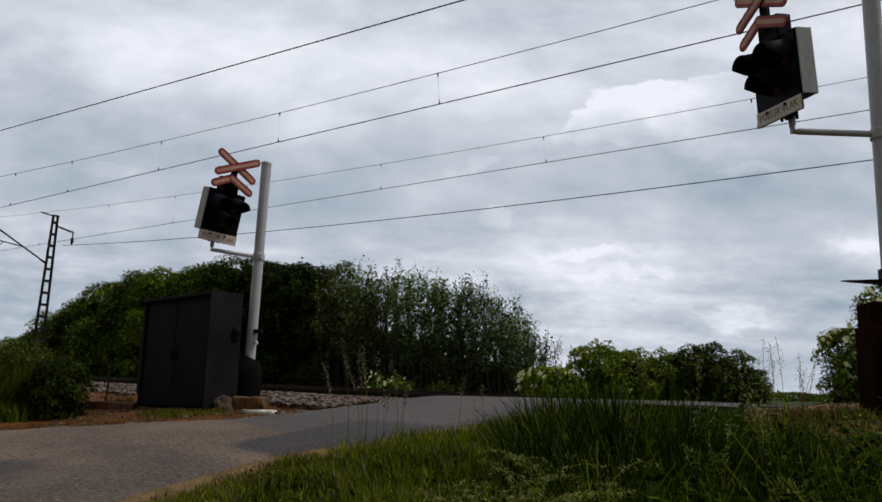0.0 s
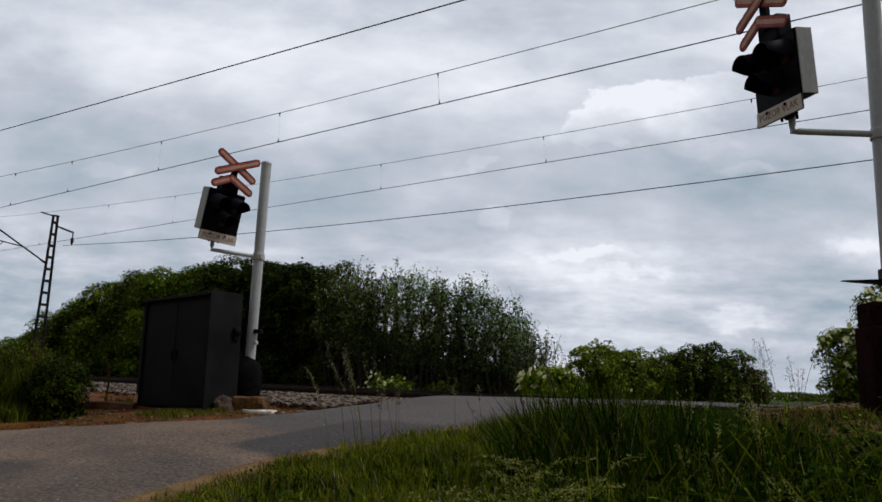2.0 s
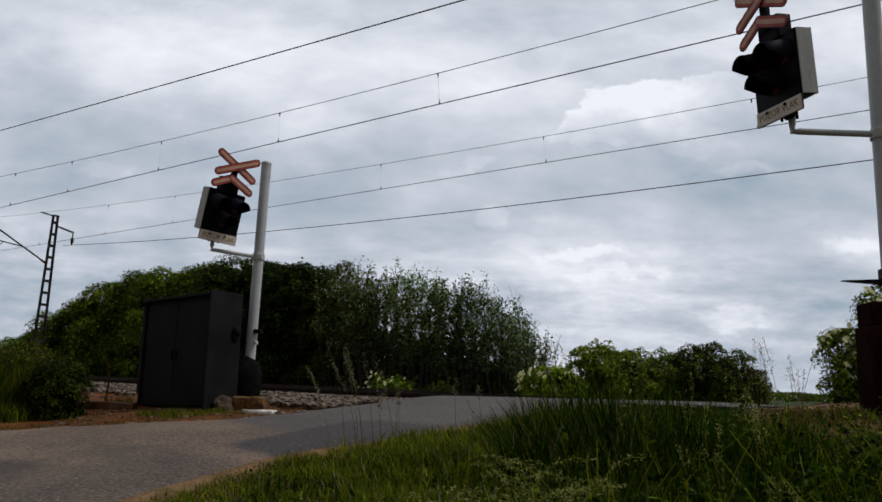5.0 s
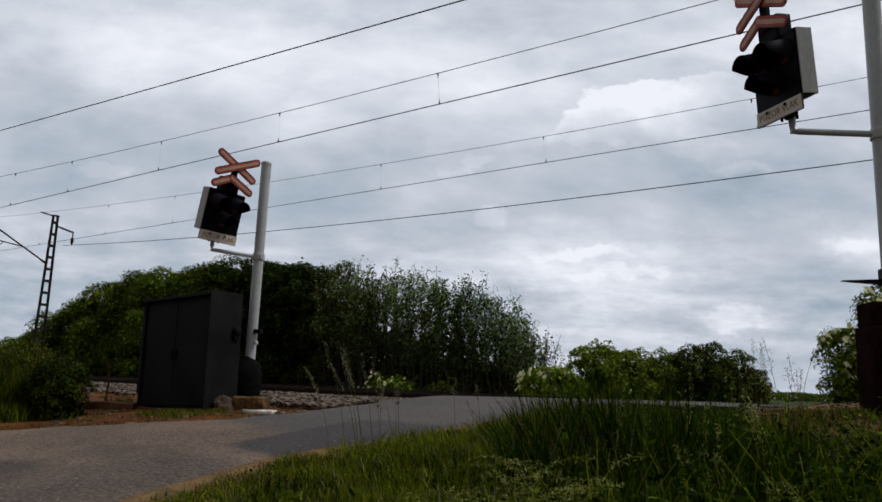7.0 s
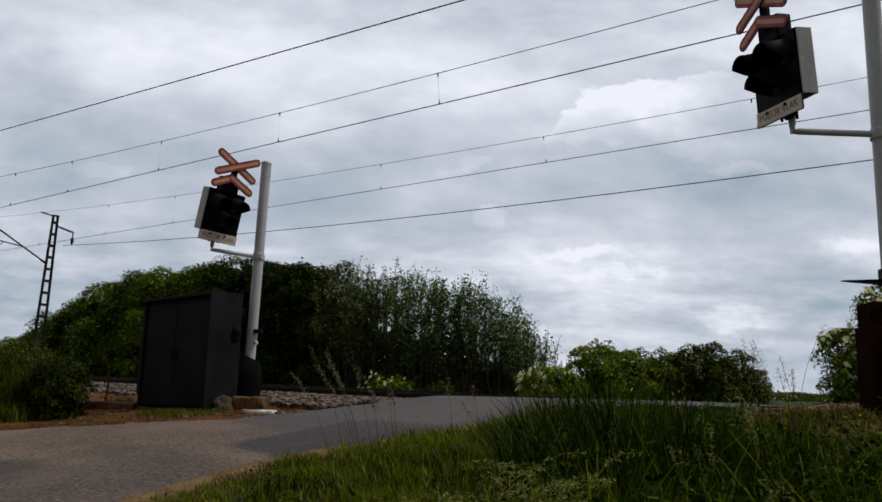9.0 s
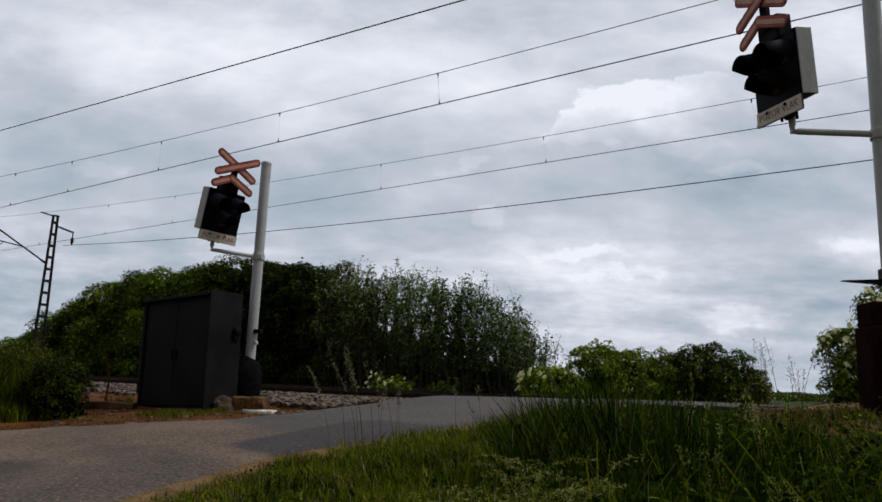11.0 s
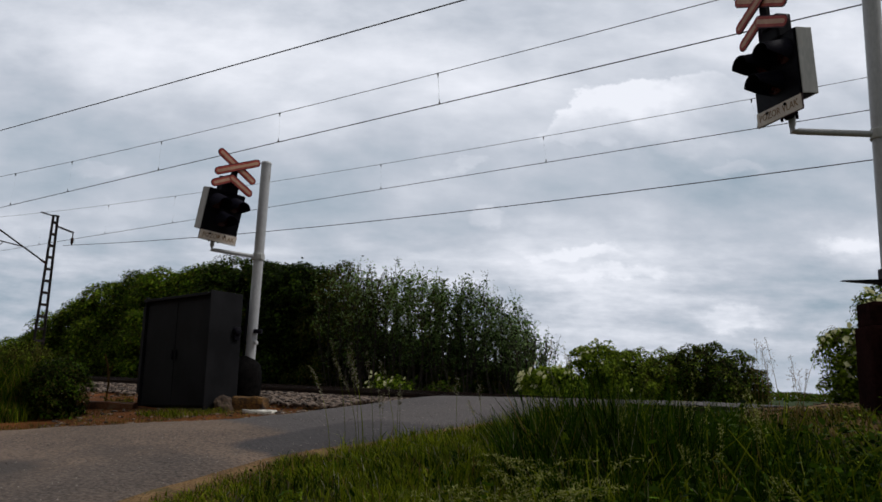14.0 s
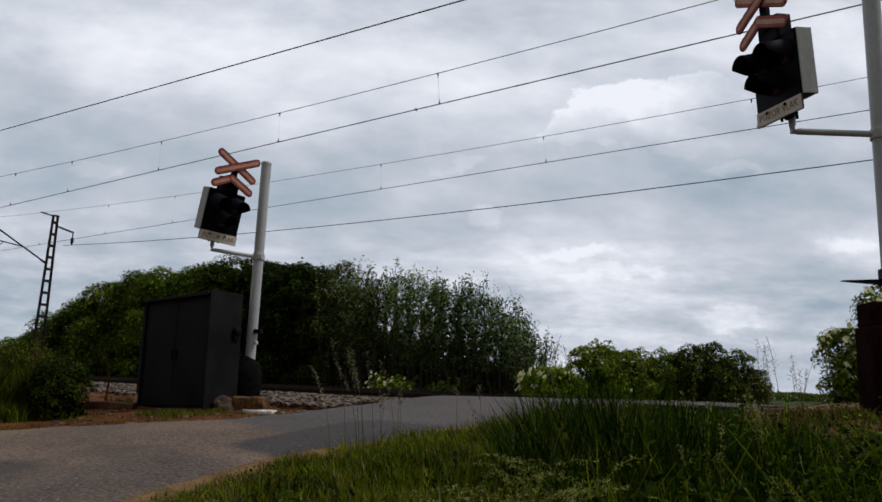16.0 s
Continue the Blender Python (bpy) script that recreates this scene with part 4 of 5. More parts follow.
for i, (s, h, w, n) in enumerate(((18.9, 4.85, 2.2, 6000), (18.0, 4.9, 2.2, 6500), (17.1, 4.75, 2.2, 7000), (16.1, 4.55, 2.3, 8000), (15.1, 4.35, 2.3, 8500), (14.1, 4.15, 2.2, 8500), (13.2, 3.9, 2.1, 8000), (12.4, 3.5, 1.9, 7000), (11.8, 2.9, 1.6, 5000), (11.3, 2.2, 1.3, 3600), (10.8, 2.2, 0.8, 1300))):
    SWAYING.append(shrub("willow_shrub", rail(s, 20.0 + 0.25 * (i % 2), -0.15), w, 2.2, h, 40 + i, W, int(n * (0.62 if i < 6 else 0.48)), 0.12, "sparse grey-green willow shrub with many thin upright stems", "fan", weights=(0.85, 0.1, 0.05) if i > 5 else (0.65, 0.2, 0.15) if i > 2 else (0.45, 0.2, 0.35)))
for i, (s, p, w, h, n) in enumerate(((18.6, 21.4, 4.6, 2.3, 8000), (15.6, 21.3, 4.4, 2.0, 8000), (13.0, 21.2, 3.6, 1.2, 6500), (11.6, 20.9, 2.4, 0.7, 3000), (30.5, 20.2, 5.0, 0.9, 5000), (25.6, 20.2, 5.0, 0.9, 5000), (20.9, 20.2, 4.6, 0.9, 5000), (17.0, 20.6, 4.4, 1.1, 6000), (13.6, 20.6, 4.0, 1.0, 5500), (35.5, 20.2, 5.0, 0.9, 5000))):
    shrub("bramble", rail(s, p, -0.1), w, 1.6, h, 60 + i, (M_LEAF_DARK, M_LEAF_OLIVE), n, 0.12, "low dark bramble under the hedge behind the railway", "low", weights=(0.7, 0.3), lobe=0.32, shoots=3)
shrub("elder_bush", rail(9.55, 18.7, -0.12), 2.2, 1.4, 0.92, 71, (M_LEAF_BRIGHT, M_LEAF), 6500, 0.10, "bright green elder bush with cream flower heads", "low", flowers=34, weights=(0.8, 0.2), lobe=0.25)
shrub("elder_bush", Vector((10.2, 15.9, -0.3)), 4.25, 2.4, 2.85, 72, (M_LEAF_BRIGHT, M_LEAF_OLIVE, M_LEAF), 30000, 0.085, "green elder bush with many cream flower heads", "dense", flowers=190, weights=(0.75, 0.15, 0.10), turn=0, lobe=0.32)
for i, (x, y, w, h, n, wt) in enumerate(((7.0, 32, 3.0, 2.62, 13000, (0.8, 0.1, 0.1)), (8.7, 32.6, 2.8, 2.5, 10000, (0.6, 0.1, 0.3)), (10.2, 32.8, 2.6, 2.45, 10000, (0.22, 0.38, 0.4)), (11.6, 32, 3.4, 2.80, 13000, (0.2, 0.35, 0.45)), (13.2, 32.3, 2.9, 2.3, 9000, (0.25, 0.3, 0.45)))):
    shrub("field_shrub", Vector((x, y, -0.3)), w, 3.0, h, 80 + i, (M_LEAF_BRIGHT, M_LEAF, M_LEAF_OLIVE), n, 0.115, "rounded green shrub standing behind the crossing", "dense", weights=wt, turn=0, lobe=0.36, shoots=3, flowers=16 if i == 0 else 0)
shrub("broom_bush", Vector((-5.15, 10.15, gz(-5.15, 10.15) - 0.03)), 0.95, 0.8, 0.85, 97, (M_LEAF, M_LEAF_OLIVE), 14000, 0.035, "dark green rounded broom bush beside the ballast", "low", weights=(0.6, 0.4), turn=0, lobe=0.12, shoots=30)
shrub("broom_bush", Vector((-6.1, 10.9, gz(-6.1, 10.9) - 0.03)), 1.3, 0.9, 1.0, 98, (M_LEAF_OLIVE, M_LEAF_BRIGHT), 14000, 0.035, "olive green broom bush beside the ballast", "low", weights=(0.75, 0.25), turn=0, lobe=0.13, shoots=30)


def far_woods(lo, hi, y, height, seed, n):
    rnd = np.random.default_rng(seed)
    x = rnd.uniform(lo, hi, n)
    top = height * (0.55 + 0.45 * np.array([noise.noise(Vector((v * 0.09, seed, 0))) for v in x]))
    z = rnd.random(n) ** 0.7 * top - 0.4
    c = np.stack([x, y + rnd.normal(size=n) * 4, z], 1)
    tagged(quads("distant_trees", leaf_quads(c, 0.9, rnd, 0.8), 4, [M_LEAF, M_LEAF_OLIVE], rnd.integers(0, 2, n)), "distant row of dark green trees on the horizon", "trees", kind="stuff")


far_woods(-140, -50, 130, 7.5, 5, 5000)
far_woods(40, 330, 240, 4.6, 6, 16000)


# ---- grass ----
def blade_mesh(name, roots, heights, widths, leans, mats, index, parent=None, label=""):
    """Bent, tapered blades, two faces each."""
    n = len(roots)
    rnd = np.random.default_rng(n)
    r = np.asarray(roots, dtype=float)
    turn = rnd.uniform(0, math.tau, n)
    side = np.stack([np.cos(turn), np.sin(turn), np.zeros(n)], 1) * np.asarray(widths)[:, None] * 0.5
    lean = np.asarray(leans)
    up = np.array([0, 0, 1.0])
    h = np.asarray(heights)[:, None]
    mid = r + up * h * 0.55 + lean * h * 0.22
    tip = r + up * h * (1 - 0.25 * np.minimum(1, (lean ** 2).sum(1)))[:, None] + lean * h * 0.75
    v = np.stack([r - side, r + side, mid - side * 0.8, mid + side * 0.8, tip - side * 0.12, tip + side * 0.12], 1).reshape(-1, 3)
    base = (np.arange(n) * 6)[:, None]
    loops = np.concatenate([base + np.array([0, 1, 3, 2]), base + np.array([2, 3, 5, 4])], 1).ravel()
    me = bpy.data.meshes.new(name)
    me.vertices.add(len(v))
    me.vertices.foreach_set("co", v.astype(np.float32).ravel())
    me.loops.add(len(loops))
    me.loops.foreach_set("vertex_index", loops.astype(np.int32))
    me.polygons.add(2 * n)
    me.polygons.foreach_set("loop_start", np.arange(0, 8 * n, 4, dtype=np.int32))
    for m in mats:
        me.materials.append(m)
    me.polygons.foreach_set("material_index", np.repeat(np.asarray(index, dtype=np.int32), 2))
    me.update(calc_edges=True)
    me.validate()
    return link(name, me, None, parent, label)


BLADES = (M_BLADE, M_BLADE_SHORT, M_BLADE_DRY, M_BLADE_PALE)
WAVING = []


def grass_patch(cx, cy, rx, ry, n, height, width, mix, seed, label, wind=0.0, bend=0.5):
    """Blades over an ellipse of ground; the patch sways about its middle when wind is given."""
    rnd = np.random.default_rng(seed)
    a, q = rnd.uniform(0, math.tau, n), np.sqrt(rnd.random(n))
    x, y = cx + np.cos(a) * q * rx, cy + np.sin(a) * q * ry
    keep = []
    for i in range(n):
        p = x[i] * N.x + y[i] * N.y
        s = x[i] * U.x + y[i] * U.y
        near, far = road_edges(p)
        keep.append((near - s > 0.02 + 0.25 * rnd.random() or s - far > 0.05 + 0.2 * rnd.random()) and (x[i] ** 2 + y[i] ** 2 > 1.9 ** 2))
    x, y = x[np.array(keep)], y[np.array(keep)]
    n = len(x)
    if n < 5:
        return
    z0 = gz(cx, cy)
    roots = np.array([(x[i] - cx, y[i] - cy, gz(x[i], y[i]) - z0 - 0.02) for i in range(n)])
    height *= rnd.uniform(0.72, 1.2)
    width *= rnd.choice([0.7, 1.0, 1.0, 1.4])
    clump = np.array([0.8 + 0.45 * noise.noise(Vector((x[i] * 3.1, y[i] * 3.1, seed * 0.1))) for i in range(n)])
    h = height * clump * rnd.uniform(0.55, 1.1, n)
    lean = rnd.normal(size=(n, 3)) * bend * 0.5
    lean[:, 0] -= 0.12
    lean[:, 2] = 0
    ob = blade_mesh("grass", roots, h, width * rnd.uniform(0.6, 1.3, n), lean, BLADES, rnd.choice(4, n, p=mix))
    ob.matrix_world = Matrix.Translation((cx, cy, z0))
    tagged(ob, label, "grass", kind="stuff")
    if wind:
        WAVING.append((ob, wind, seed))


rnd = np.random.default_rng(77)
# tall grass on the verge, in swaying patches
k = 0
for d in np.arange(2.3, 6.3, 0.55):
    for X in np.arange(-0.02, 0.80, 0.55 / d * 0.9):
        x, y = X * d + rnd.normal() * 0.06, d + rnd.normal() * 0.06
        p, s = x * N.x + y * N.y, x * U.x + y * U.y
        near, far = road_edges(p)
        if near - s < 0.3:
            continue
        if d > (4.6 if X < 0.46 else 4.0) and X > 0.38:
            grass_patch(x, y, 0.42, 0.42, 60, 0.13, 0.007, (0.40, 0.30, 0.28, 0.02), 500 + k, "short grass and dry stalks on the bank", 0, 0.8)
        else:
            deep = smooth(0.0, 0.22, X - 0.02) * (0.78 + 0.22 * smooth(0.7, 0.2, abs(X - 0.2)))
            tall = (0.12 + 0.88 * deep) * (1 - 0.22 * smooth(0.3, 0.45, X)) * min(0.62, max(0.13, 0.12 - gz(x, y))) * (0.72 + 0.28 * smooth(2.6, 3.8, d)) * (1 + 0.62 * smooth(0.095, 0.125, X) * smooth(0.31, 0.24, X) * smooth(3.2, 4.0, d))
            # past X = 0.3 darker blades put the thicket's shade into the colour
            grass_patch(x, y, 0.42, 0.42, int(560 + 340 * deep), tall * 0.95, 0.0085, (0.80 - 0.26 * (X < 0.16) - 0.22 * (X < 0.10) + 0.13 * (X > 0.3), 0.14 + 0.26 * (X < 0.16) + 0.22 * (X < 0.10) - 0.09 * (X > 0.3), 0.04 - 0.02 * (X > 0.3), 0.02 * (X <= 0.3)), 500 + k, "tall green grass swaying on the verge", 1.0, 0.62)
        k += 1
# short grass down to the road
for d in np.arange(2.6, 9.2, 0.6):
    for X in np.arange(-0.42, 0.14, 0.6 / d):
        x, y = X * d + rnd.normal() * 0.08, d + rnd.normal() * 0.08
        p, s = x * N.x + y * N.y, x * U.x + y * U.y
        near, far = road_edges(p)
        if not 0.02 < near - s < 4:
            continue
        edge = smooth(0.05, lerp_rows(p, (3, 4.8, 5.5, 8), (1.1, 0.9, 0.4, 0.3)), near - s)
        grass_patch(x, y, 0.45, 0.45, int(200 + 700 * edge), 0.06 + 0.13 * edge, 0.009, (0.30, 0.62, 0.06, 0.02), 800 + k, "short bright green grass beside the road", 0.6 if edge > 0.8 else 0, 1.0)
        k += 1
# low tufts that break up the bare edge of the road, and dry growth on the bank
for i in range(90):
    p = rnd.uniform(2.6, 8.0)
    q = rail(road_edges(p)[0] - 0.12 - 0.4 * rnd.random(), p)
    grass_patch(q.x, q.y, 0.22, 0.16, 150, rnd.uniform(0.05, 0.10), 0.008, (0.25, 0.45, 0.28, 0.02), 1200 + i, "low ragged grass tuft at the bare road edge", 0, 1.2)
for i in range(60):
    x, y = rnd.uniform(2.0, 4.3), rnd.uniform(4.6, 7.0)
    grass_patch(x, y, 0.4, 0.35, 130, rnd.uniform(0.07, 0.14), 0.008, (0.34, 0.24, 0.40, 0.02), 1300 + i, "low dry and green growth on the bank", 0, 1.1)
# clumps left of the cabinet, and the dry strip along the road
for i, (x, y, r, n, h, mix) in enumerate(((-5.95, 10.4, 0.55, 2600, 1.0, (0.6, 0.25, 0.15, 0.0)), (-6.6, 10.9, 0.7, 2000, 0.95, (0.6, 0.2, 0.2, 0.0)), (-5.6, 9.9, 0.35, 900, 0.5, (0.6, 0.3, 0.1, 0.0)))):
    grass_patch(x, y, r, r, n, h, 0.009, mix, 900 + i, "dense clump of tall green grass by the ballast", 0.7, 0.95)
for i in range(70):
    p = rnd.uniform(3.4, 7.6)
    s = road_edges(p)[1] + 0.1 + 2.4 * rnd.random() ** 1.7
    q = rail(s, p)
    grass_patch(q.x, q.y, 0.4, 0.3, 110, 0.085, 0.006, (0.12, 0.13, 0.74, 0.01), 930 + i, "short dry brown grass along the road edge", 0, 0.9)
for i, (x, y, h, n) in enumerate(((-3.35, 9.95, 0.14, 420), (-3.75, 10.1, 0.12, 300), (-3.0, 10.0, 0.14, 260), (-4.8, 11.4, 0.3, 260), (-0.6, 10.95, 0.12, 200), (-1.2, 11.0, 0.1, 160))):
    grass_patch(x, y, 0.25, 0.14, n, h, 0.007, (0.3, 0.5, 0.2, 0.0), 960 + i, "small grass tuft at the foot of the cabinet", 0, 0.8)


# ---- tall stalks and weeds ----
def stalk_mesh(h, lean, head, seed, mat_head, droop=0.0):
    """A thin bent stem with a loose seed head; foot at the origin, leaning towards +x by lean."""
    rnd = np.random.default_rng(seed)
    bm = bmesh.new()
    pts = []
    for t in np.linspace(0, 1, 9):
        pts.append(Vector((lean * h * t ** 2.4, 0.03 * h * t * t, h * t * (1 - 0.18 * abs(lean) * t) - droop * h * max(0, t - 0.6) ** 2 * 3)))
    chain(bm, pts, [0.0026 - 0.0016 * t for t in np.linspace(0, 1, 9)], 4)
    me = bpy.data.meshes.new("stalk")
    bm.to_mesh(me)
    bm.free()
    v0 = np.array([v.co[:] for v in me.vertices])
    p0 = [list(p.vertices) for p in me.polygons]
    centres = []
    for _ in range(int((30 if mat_head == M_BLADE_HEAD else 42) * head / 0.25)):
        t = 1 - head * rnd.random()
        i = min(7, int(t * 8))
        c = pts[i].lerp(pts[i + 1], t * 8 - i)
        w = 0.009 * math.sin(max(0.05, (1 - t) / head) * math.pi) ** 0.6 + 0.004
        centres.append((c.x + rnd.normal() * w, c.y + rnd.normal() * w, c.z + rnd.normal() * 0.008))
    lv = leaf_quads(np.array(centres), {M_BLADE_DRY: 0.016, M_BLADE_HEAD: 0.019}.get(mat_head, 0.026), rnd, 0.24)
    bpy.data.meshes.remove(me)
    polys = p0 + [[len(v0) + 4 * j + q for q in range(4)] for j in range(len(lv) // 4)]
    me = bpy.data.meshes.new("stalk")
    me.from_pydata(np.concatenate([v0, lv]).tolist(), [], polys)
    me.materials.append(M_BLADE_DRY if mat_head == M_BLADE_DRY else M_BLADE_SHORT)
    me.materials.append(mat_head)
    me.polygons.foreach_set("material_index", [0] * len(p0) + [1] * (len(lv) // 4))
    return me


TUFTS = []


def stalk_tuft(x, y, count, h, spread, lean, head, seed, gust, label, mat_head=M_BLADE_PALE, droop=0.0):
    rnd = np.random.default_rng(seed)
    root = thing("tall_grass", Matrix.Translation((x, y, gz(x, y) - 0.02)), label, "grass", "tall grass tufts")
    for i in range(count):
        me = stalk_mesh(h * rnd.uniform(0.78, 1.1), lean + rnd.normal() * 0.07, head, seed * 31 + i, mat_head, droop)
        ob = link("stalk", me, None, root)
        rest = pose(rnd.normal() * spread, rnd.normal() * spread * 0.6, 0, 0, 0, rnd.normal() * 14)
        ob.matrix_local = rest
        TUFTS.append((ob, rest, gust * rnd.uniform(0.85, 1.15), rnd.uniform(-0.25, 0.25)))
    return root


stalk_tuft(-0.64, 6.5, 8, 1.06, 0.15, -0.18, 0.34, 1, 1.0, "thin pale grass stalks with feathery seed heads")
stalk_tuft(-0.38, 6.7, 4, 0.70, 0.16, 0.02, 0.28, 2, 0.8, "thin pale grass stalks with feathery seed heads")
stalk_tuft(0.30, 6.2, 4, 0.62, 0.22, -0.02, 0.22, 3, 0.6, "short pale grass stalks above the verge")
stalk_tuft(1.02, 5.8, 3, 0.78, 0.06, -0.12, 0.32, 4, 0.7, "pale feathery grass stalks above the green verge")
stalk_tuft(2.36, 5.1, 6, 0.74, 0.10, 0.05, 0.30, 5, 0.7, "grey-green grass stalks with seed heads on the bank", M_BLADE_DRY)
stalk_tuft(2.50, 5.2, 4, 0.70, 0.08, -0.05, 0.30, 6, 0.7, "grey-green grass stalks with seed heads on the bank", M_BLADE_DRY)
stalk_tuft(2.45, 5.0, 1, 0.95, 0.0, 0.26, 0.16, 7, 0.25, "single long arching wild oat stalk", M_BLADE_DRY)
for i, (x, y, h, lean, droop) in enumerate(((0.22, 3.1, 0.50, -0.35, 0.35), (0.36, 3.2, 0.52, 0.30, 0.35), (0.52, 3.3, 0.55, -0.25, 0.3), (0.30, 2.75, 0.42, 0.30, 0.4), (0.62, 2.9, 0.46, -0.3, 0.4),
                                        (1.25, 3.6, 0.66, -0.1, 0.1), (1.42, 4.2, 0.72, 0.1, 0.1), (1.05, 4.0, 0.68, 0.1, 0.1), (1.75, 3.9, 0.66, -0.1, 0.1), (1.9, 4.6, 0.62, 0.1, 0.1), (1.55, 3.2, 0.52, -0.2, 0.2))):
    stalk_tuft(x, y, 4, h, 0.06, lean, 0.42, 20 + i, 0.45, "drooping pale grass panicles in the green verge", M_BLADE_HEAD, droop)


def weed(x, y, h, leaves, size, seed, label, mats, spread=0.5):
    rnd = np.random.default_rng(seed)
    root = thing("weed", Matrix.Translation((x, y, gz(x, y) - 0.02)), label, "weed", "leafy weeds")
    bm = bmesh.new()
    centres = []
    for _ in range(5):
        tip = Vector((rnd.normal() * spread * h * 0.5, rnd.normal() * spread * h * 0.5, h * rnd.uniform(0.7, 1.05)))
        pts = [Vector((0, 0, 0)).lerp(tip, t) + Vector((0, 0, 0.1 * h * t * (1 - t))) for t in (0, 0.35, 0.7, 1)]
        chain(bm, pts, [0.006, 0.005, 0.004, 0.002], 5)
        t = rnd.uniform(0.15, 1, leaves // 5)
        centres.append(np.outer(t, tip) + rnd.normal(size=(leaves // 5, 3)) * size * 0.7)
    part("stem", bm, M_BLADE_SHORT, root, "green stems")
    quads("foliage", leaf_ovals(np.concatenate(centres), size, rnd, 0.55, 0.2), 6, mats, rnd.integers(0, len(mats), sum(map(len, centres))), root, "broad green leaves")
    return root


for i, (x, y, h, n, size) in enumerate(((1.62, 2.9, 0.40, 110, 0.045), (1.80, 2.75, 0.36, 110, 0.05), (1.42, 2.7, 0.34, 100, 0.045), (2.05, 3.2, 0.40, 110, 0.045), (1.95, 3.6, 0.34, 60, 0.06), (2.3, 3.7, 0.32, 50, 0.06),
                                       (2.45, 4.1, 0.25, 50, 0.06), (1.2, 2.6, 0.3, 40, 0.07), (2.7, 4.6, 0.2, 40, 0.055), (3.0, 5.2, 0.2, 40, 0.05), (-0.70, 3.75, 0.26, 150, 0.05), (-1.12, 5.6, 0.16, 110, 0.035), (-0.85, 4.7, 0.16, 110, 0.035), (0.1, 4.6, 0.2, 110, 0.035), (-0.2, 3.6, 0.2, 110, 0.035), (0.85, 2.6, 0.3, 40, 0.06))):
    weed(x, y, h, n, size, 300 + i, "low leafy green weed among the grass", (M_LEAF, M_WEED_SHADED) if i % 3 else (M_LEAF_BRIGHT, M_WEED_SHADED), 0.9)
rnd = np.random.default_rng(123)
for i in range(84):
    y = rnd.uniform(2.4, 4.6)
    x = y * rnd.uniform(0.10, 0.68)
    weed(x, y, rnd.uniform(0.40, 0.66) * (1.1 - 0.07 * y), 120, rnd.uniform(0.026, 0.048), 340 + i, "low leafy green weed among the grass", (M_WEED_SHADED, M_LEAF, M_WEED_SHADED) if i % 8 else (M_LEAF_BRIGHT, M_LEAF), 1.0)
for i in range(5):
    y = rnd.uniform(2.4, 3.1)
    weed(y * rnd.uniform(0.42, 0.66), y, rnd.uniform(0.42, 0.54), 110, rnd.uniform(0.03, 0.05), 600 + i, "leafy bright green weed among the grass", (M_LEAF_BRIGHT,), 0.9)
for i in range(10):
    y = rnd.uniform(2.7, 3.9)
    x = y * rnd.uniform(0.04, 0.21)
    stalk_tuft(x, y, 5, rnd.uniform(0.60, 0.76), 0.09, rnd.choice([-0.5, 0.5]), 0.45, 60 + i, 0.45, "drooping pale grass panicles in the green verge", M_BLADE_HEAD, 0.45)
shrub("flowering_weed", rail(14.7, 17.9, -0.2), 1.8, 0.6, 0.62, 91, (M_LEAF_BRIGHT, M_LEAF), 700, 0.09, "low weed with pale yellow-green flower heads", "low", flowers=13)
shrub("flowering_weed", rail(12.9, 17.9, -0.2), 0.9, 0.5, 0.5, 92, (M_LEAF_OLIVE, M_LEAF), 350, 0.09, "low olive weed beside the rails", "low")


def dead_stalk():
    bm = bmesh.new()
    chain(bm, [Vector((0, 0, -0.05)), Vector((0.02, 0, 0.35)), Vector((-0.02, 0, 0.62)), Vector((-0.09, 0, 0.80))], [0.022, 0.018, 0.014, 0.006], 6)
    chain(bm, [Vector((0.01, 0, 0.45)), Vector((0.06, 0, 0.65))], [0.012, 0.005], 5)
    ob = part("dead_stalk", bm, M_BLADE_DRY)
    ob.matrix_world = Matrix.Translation((-5.0, 11.35, gz(-5.0, 11.35)))
    tagged(ob, "dry brown dead plant stalk by the ballast", "stalk")


dead_stalk()
# grit on the road and clods on the bare edges
rnd = np.random.default_rng(8)
pl, sz = [], []
for _ in range(1500):
    p = rnd.uniform(1.5, 8.5)
    near, far = road_edges(p)
    s = near + (far - near) * rnd.beta(0.7, 0.8)
    if s > 13:
        continue
    u = min(1.0, max(0.0, (s - near) / (far - near)))
    pl.append(rail(s, p, ramp_height(p) + (0.024 + 0.03 * (1 - (2 * u - 1) ** 2) if near < s < far else 0.0))[:])
    sz.append(rnd.uniform(0.003, 0.008) if near < s < far else rnd.uniform(0.01, 0.03))
scatter_stones("grit", pl, sz, M_GRIT, "loose grit and small stones on the road", "grit")
pl, sz = [], []
for _ in range(700):
    x, y = rnd.uniform(2.2, 4.6), rnd.uniform(4.8, 7.4)
    pl.append((x, y, gz(x, y)))
    sz.append(rnd.uniform(0.008, 0.03))
scatter_stones("clods", pl, sz, M_BOULDER, "dry brown clods of earth on the bank", "clods")


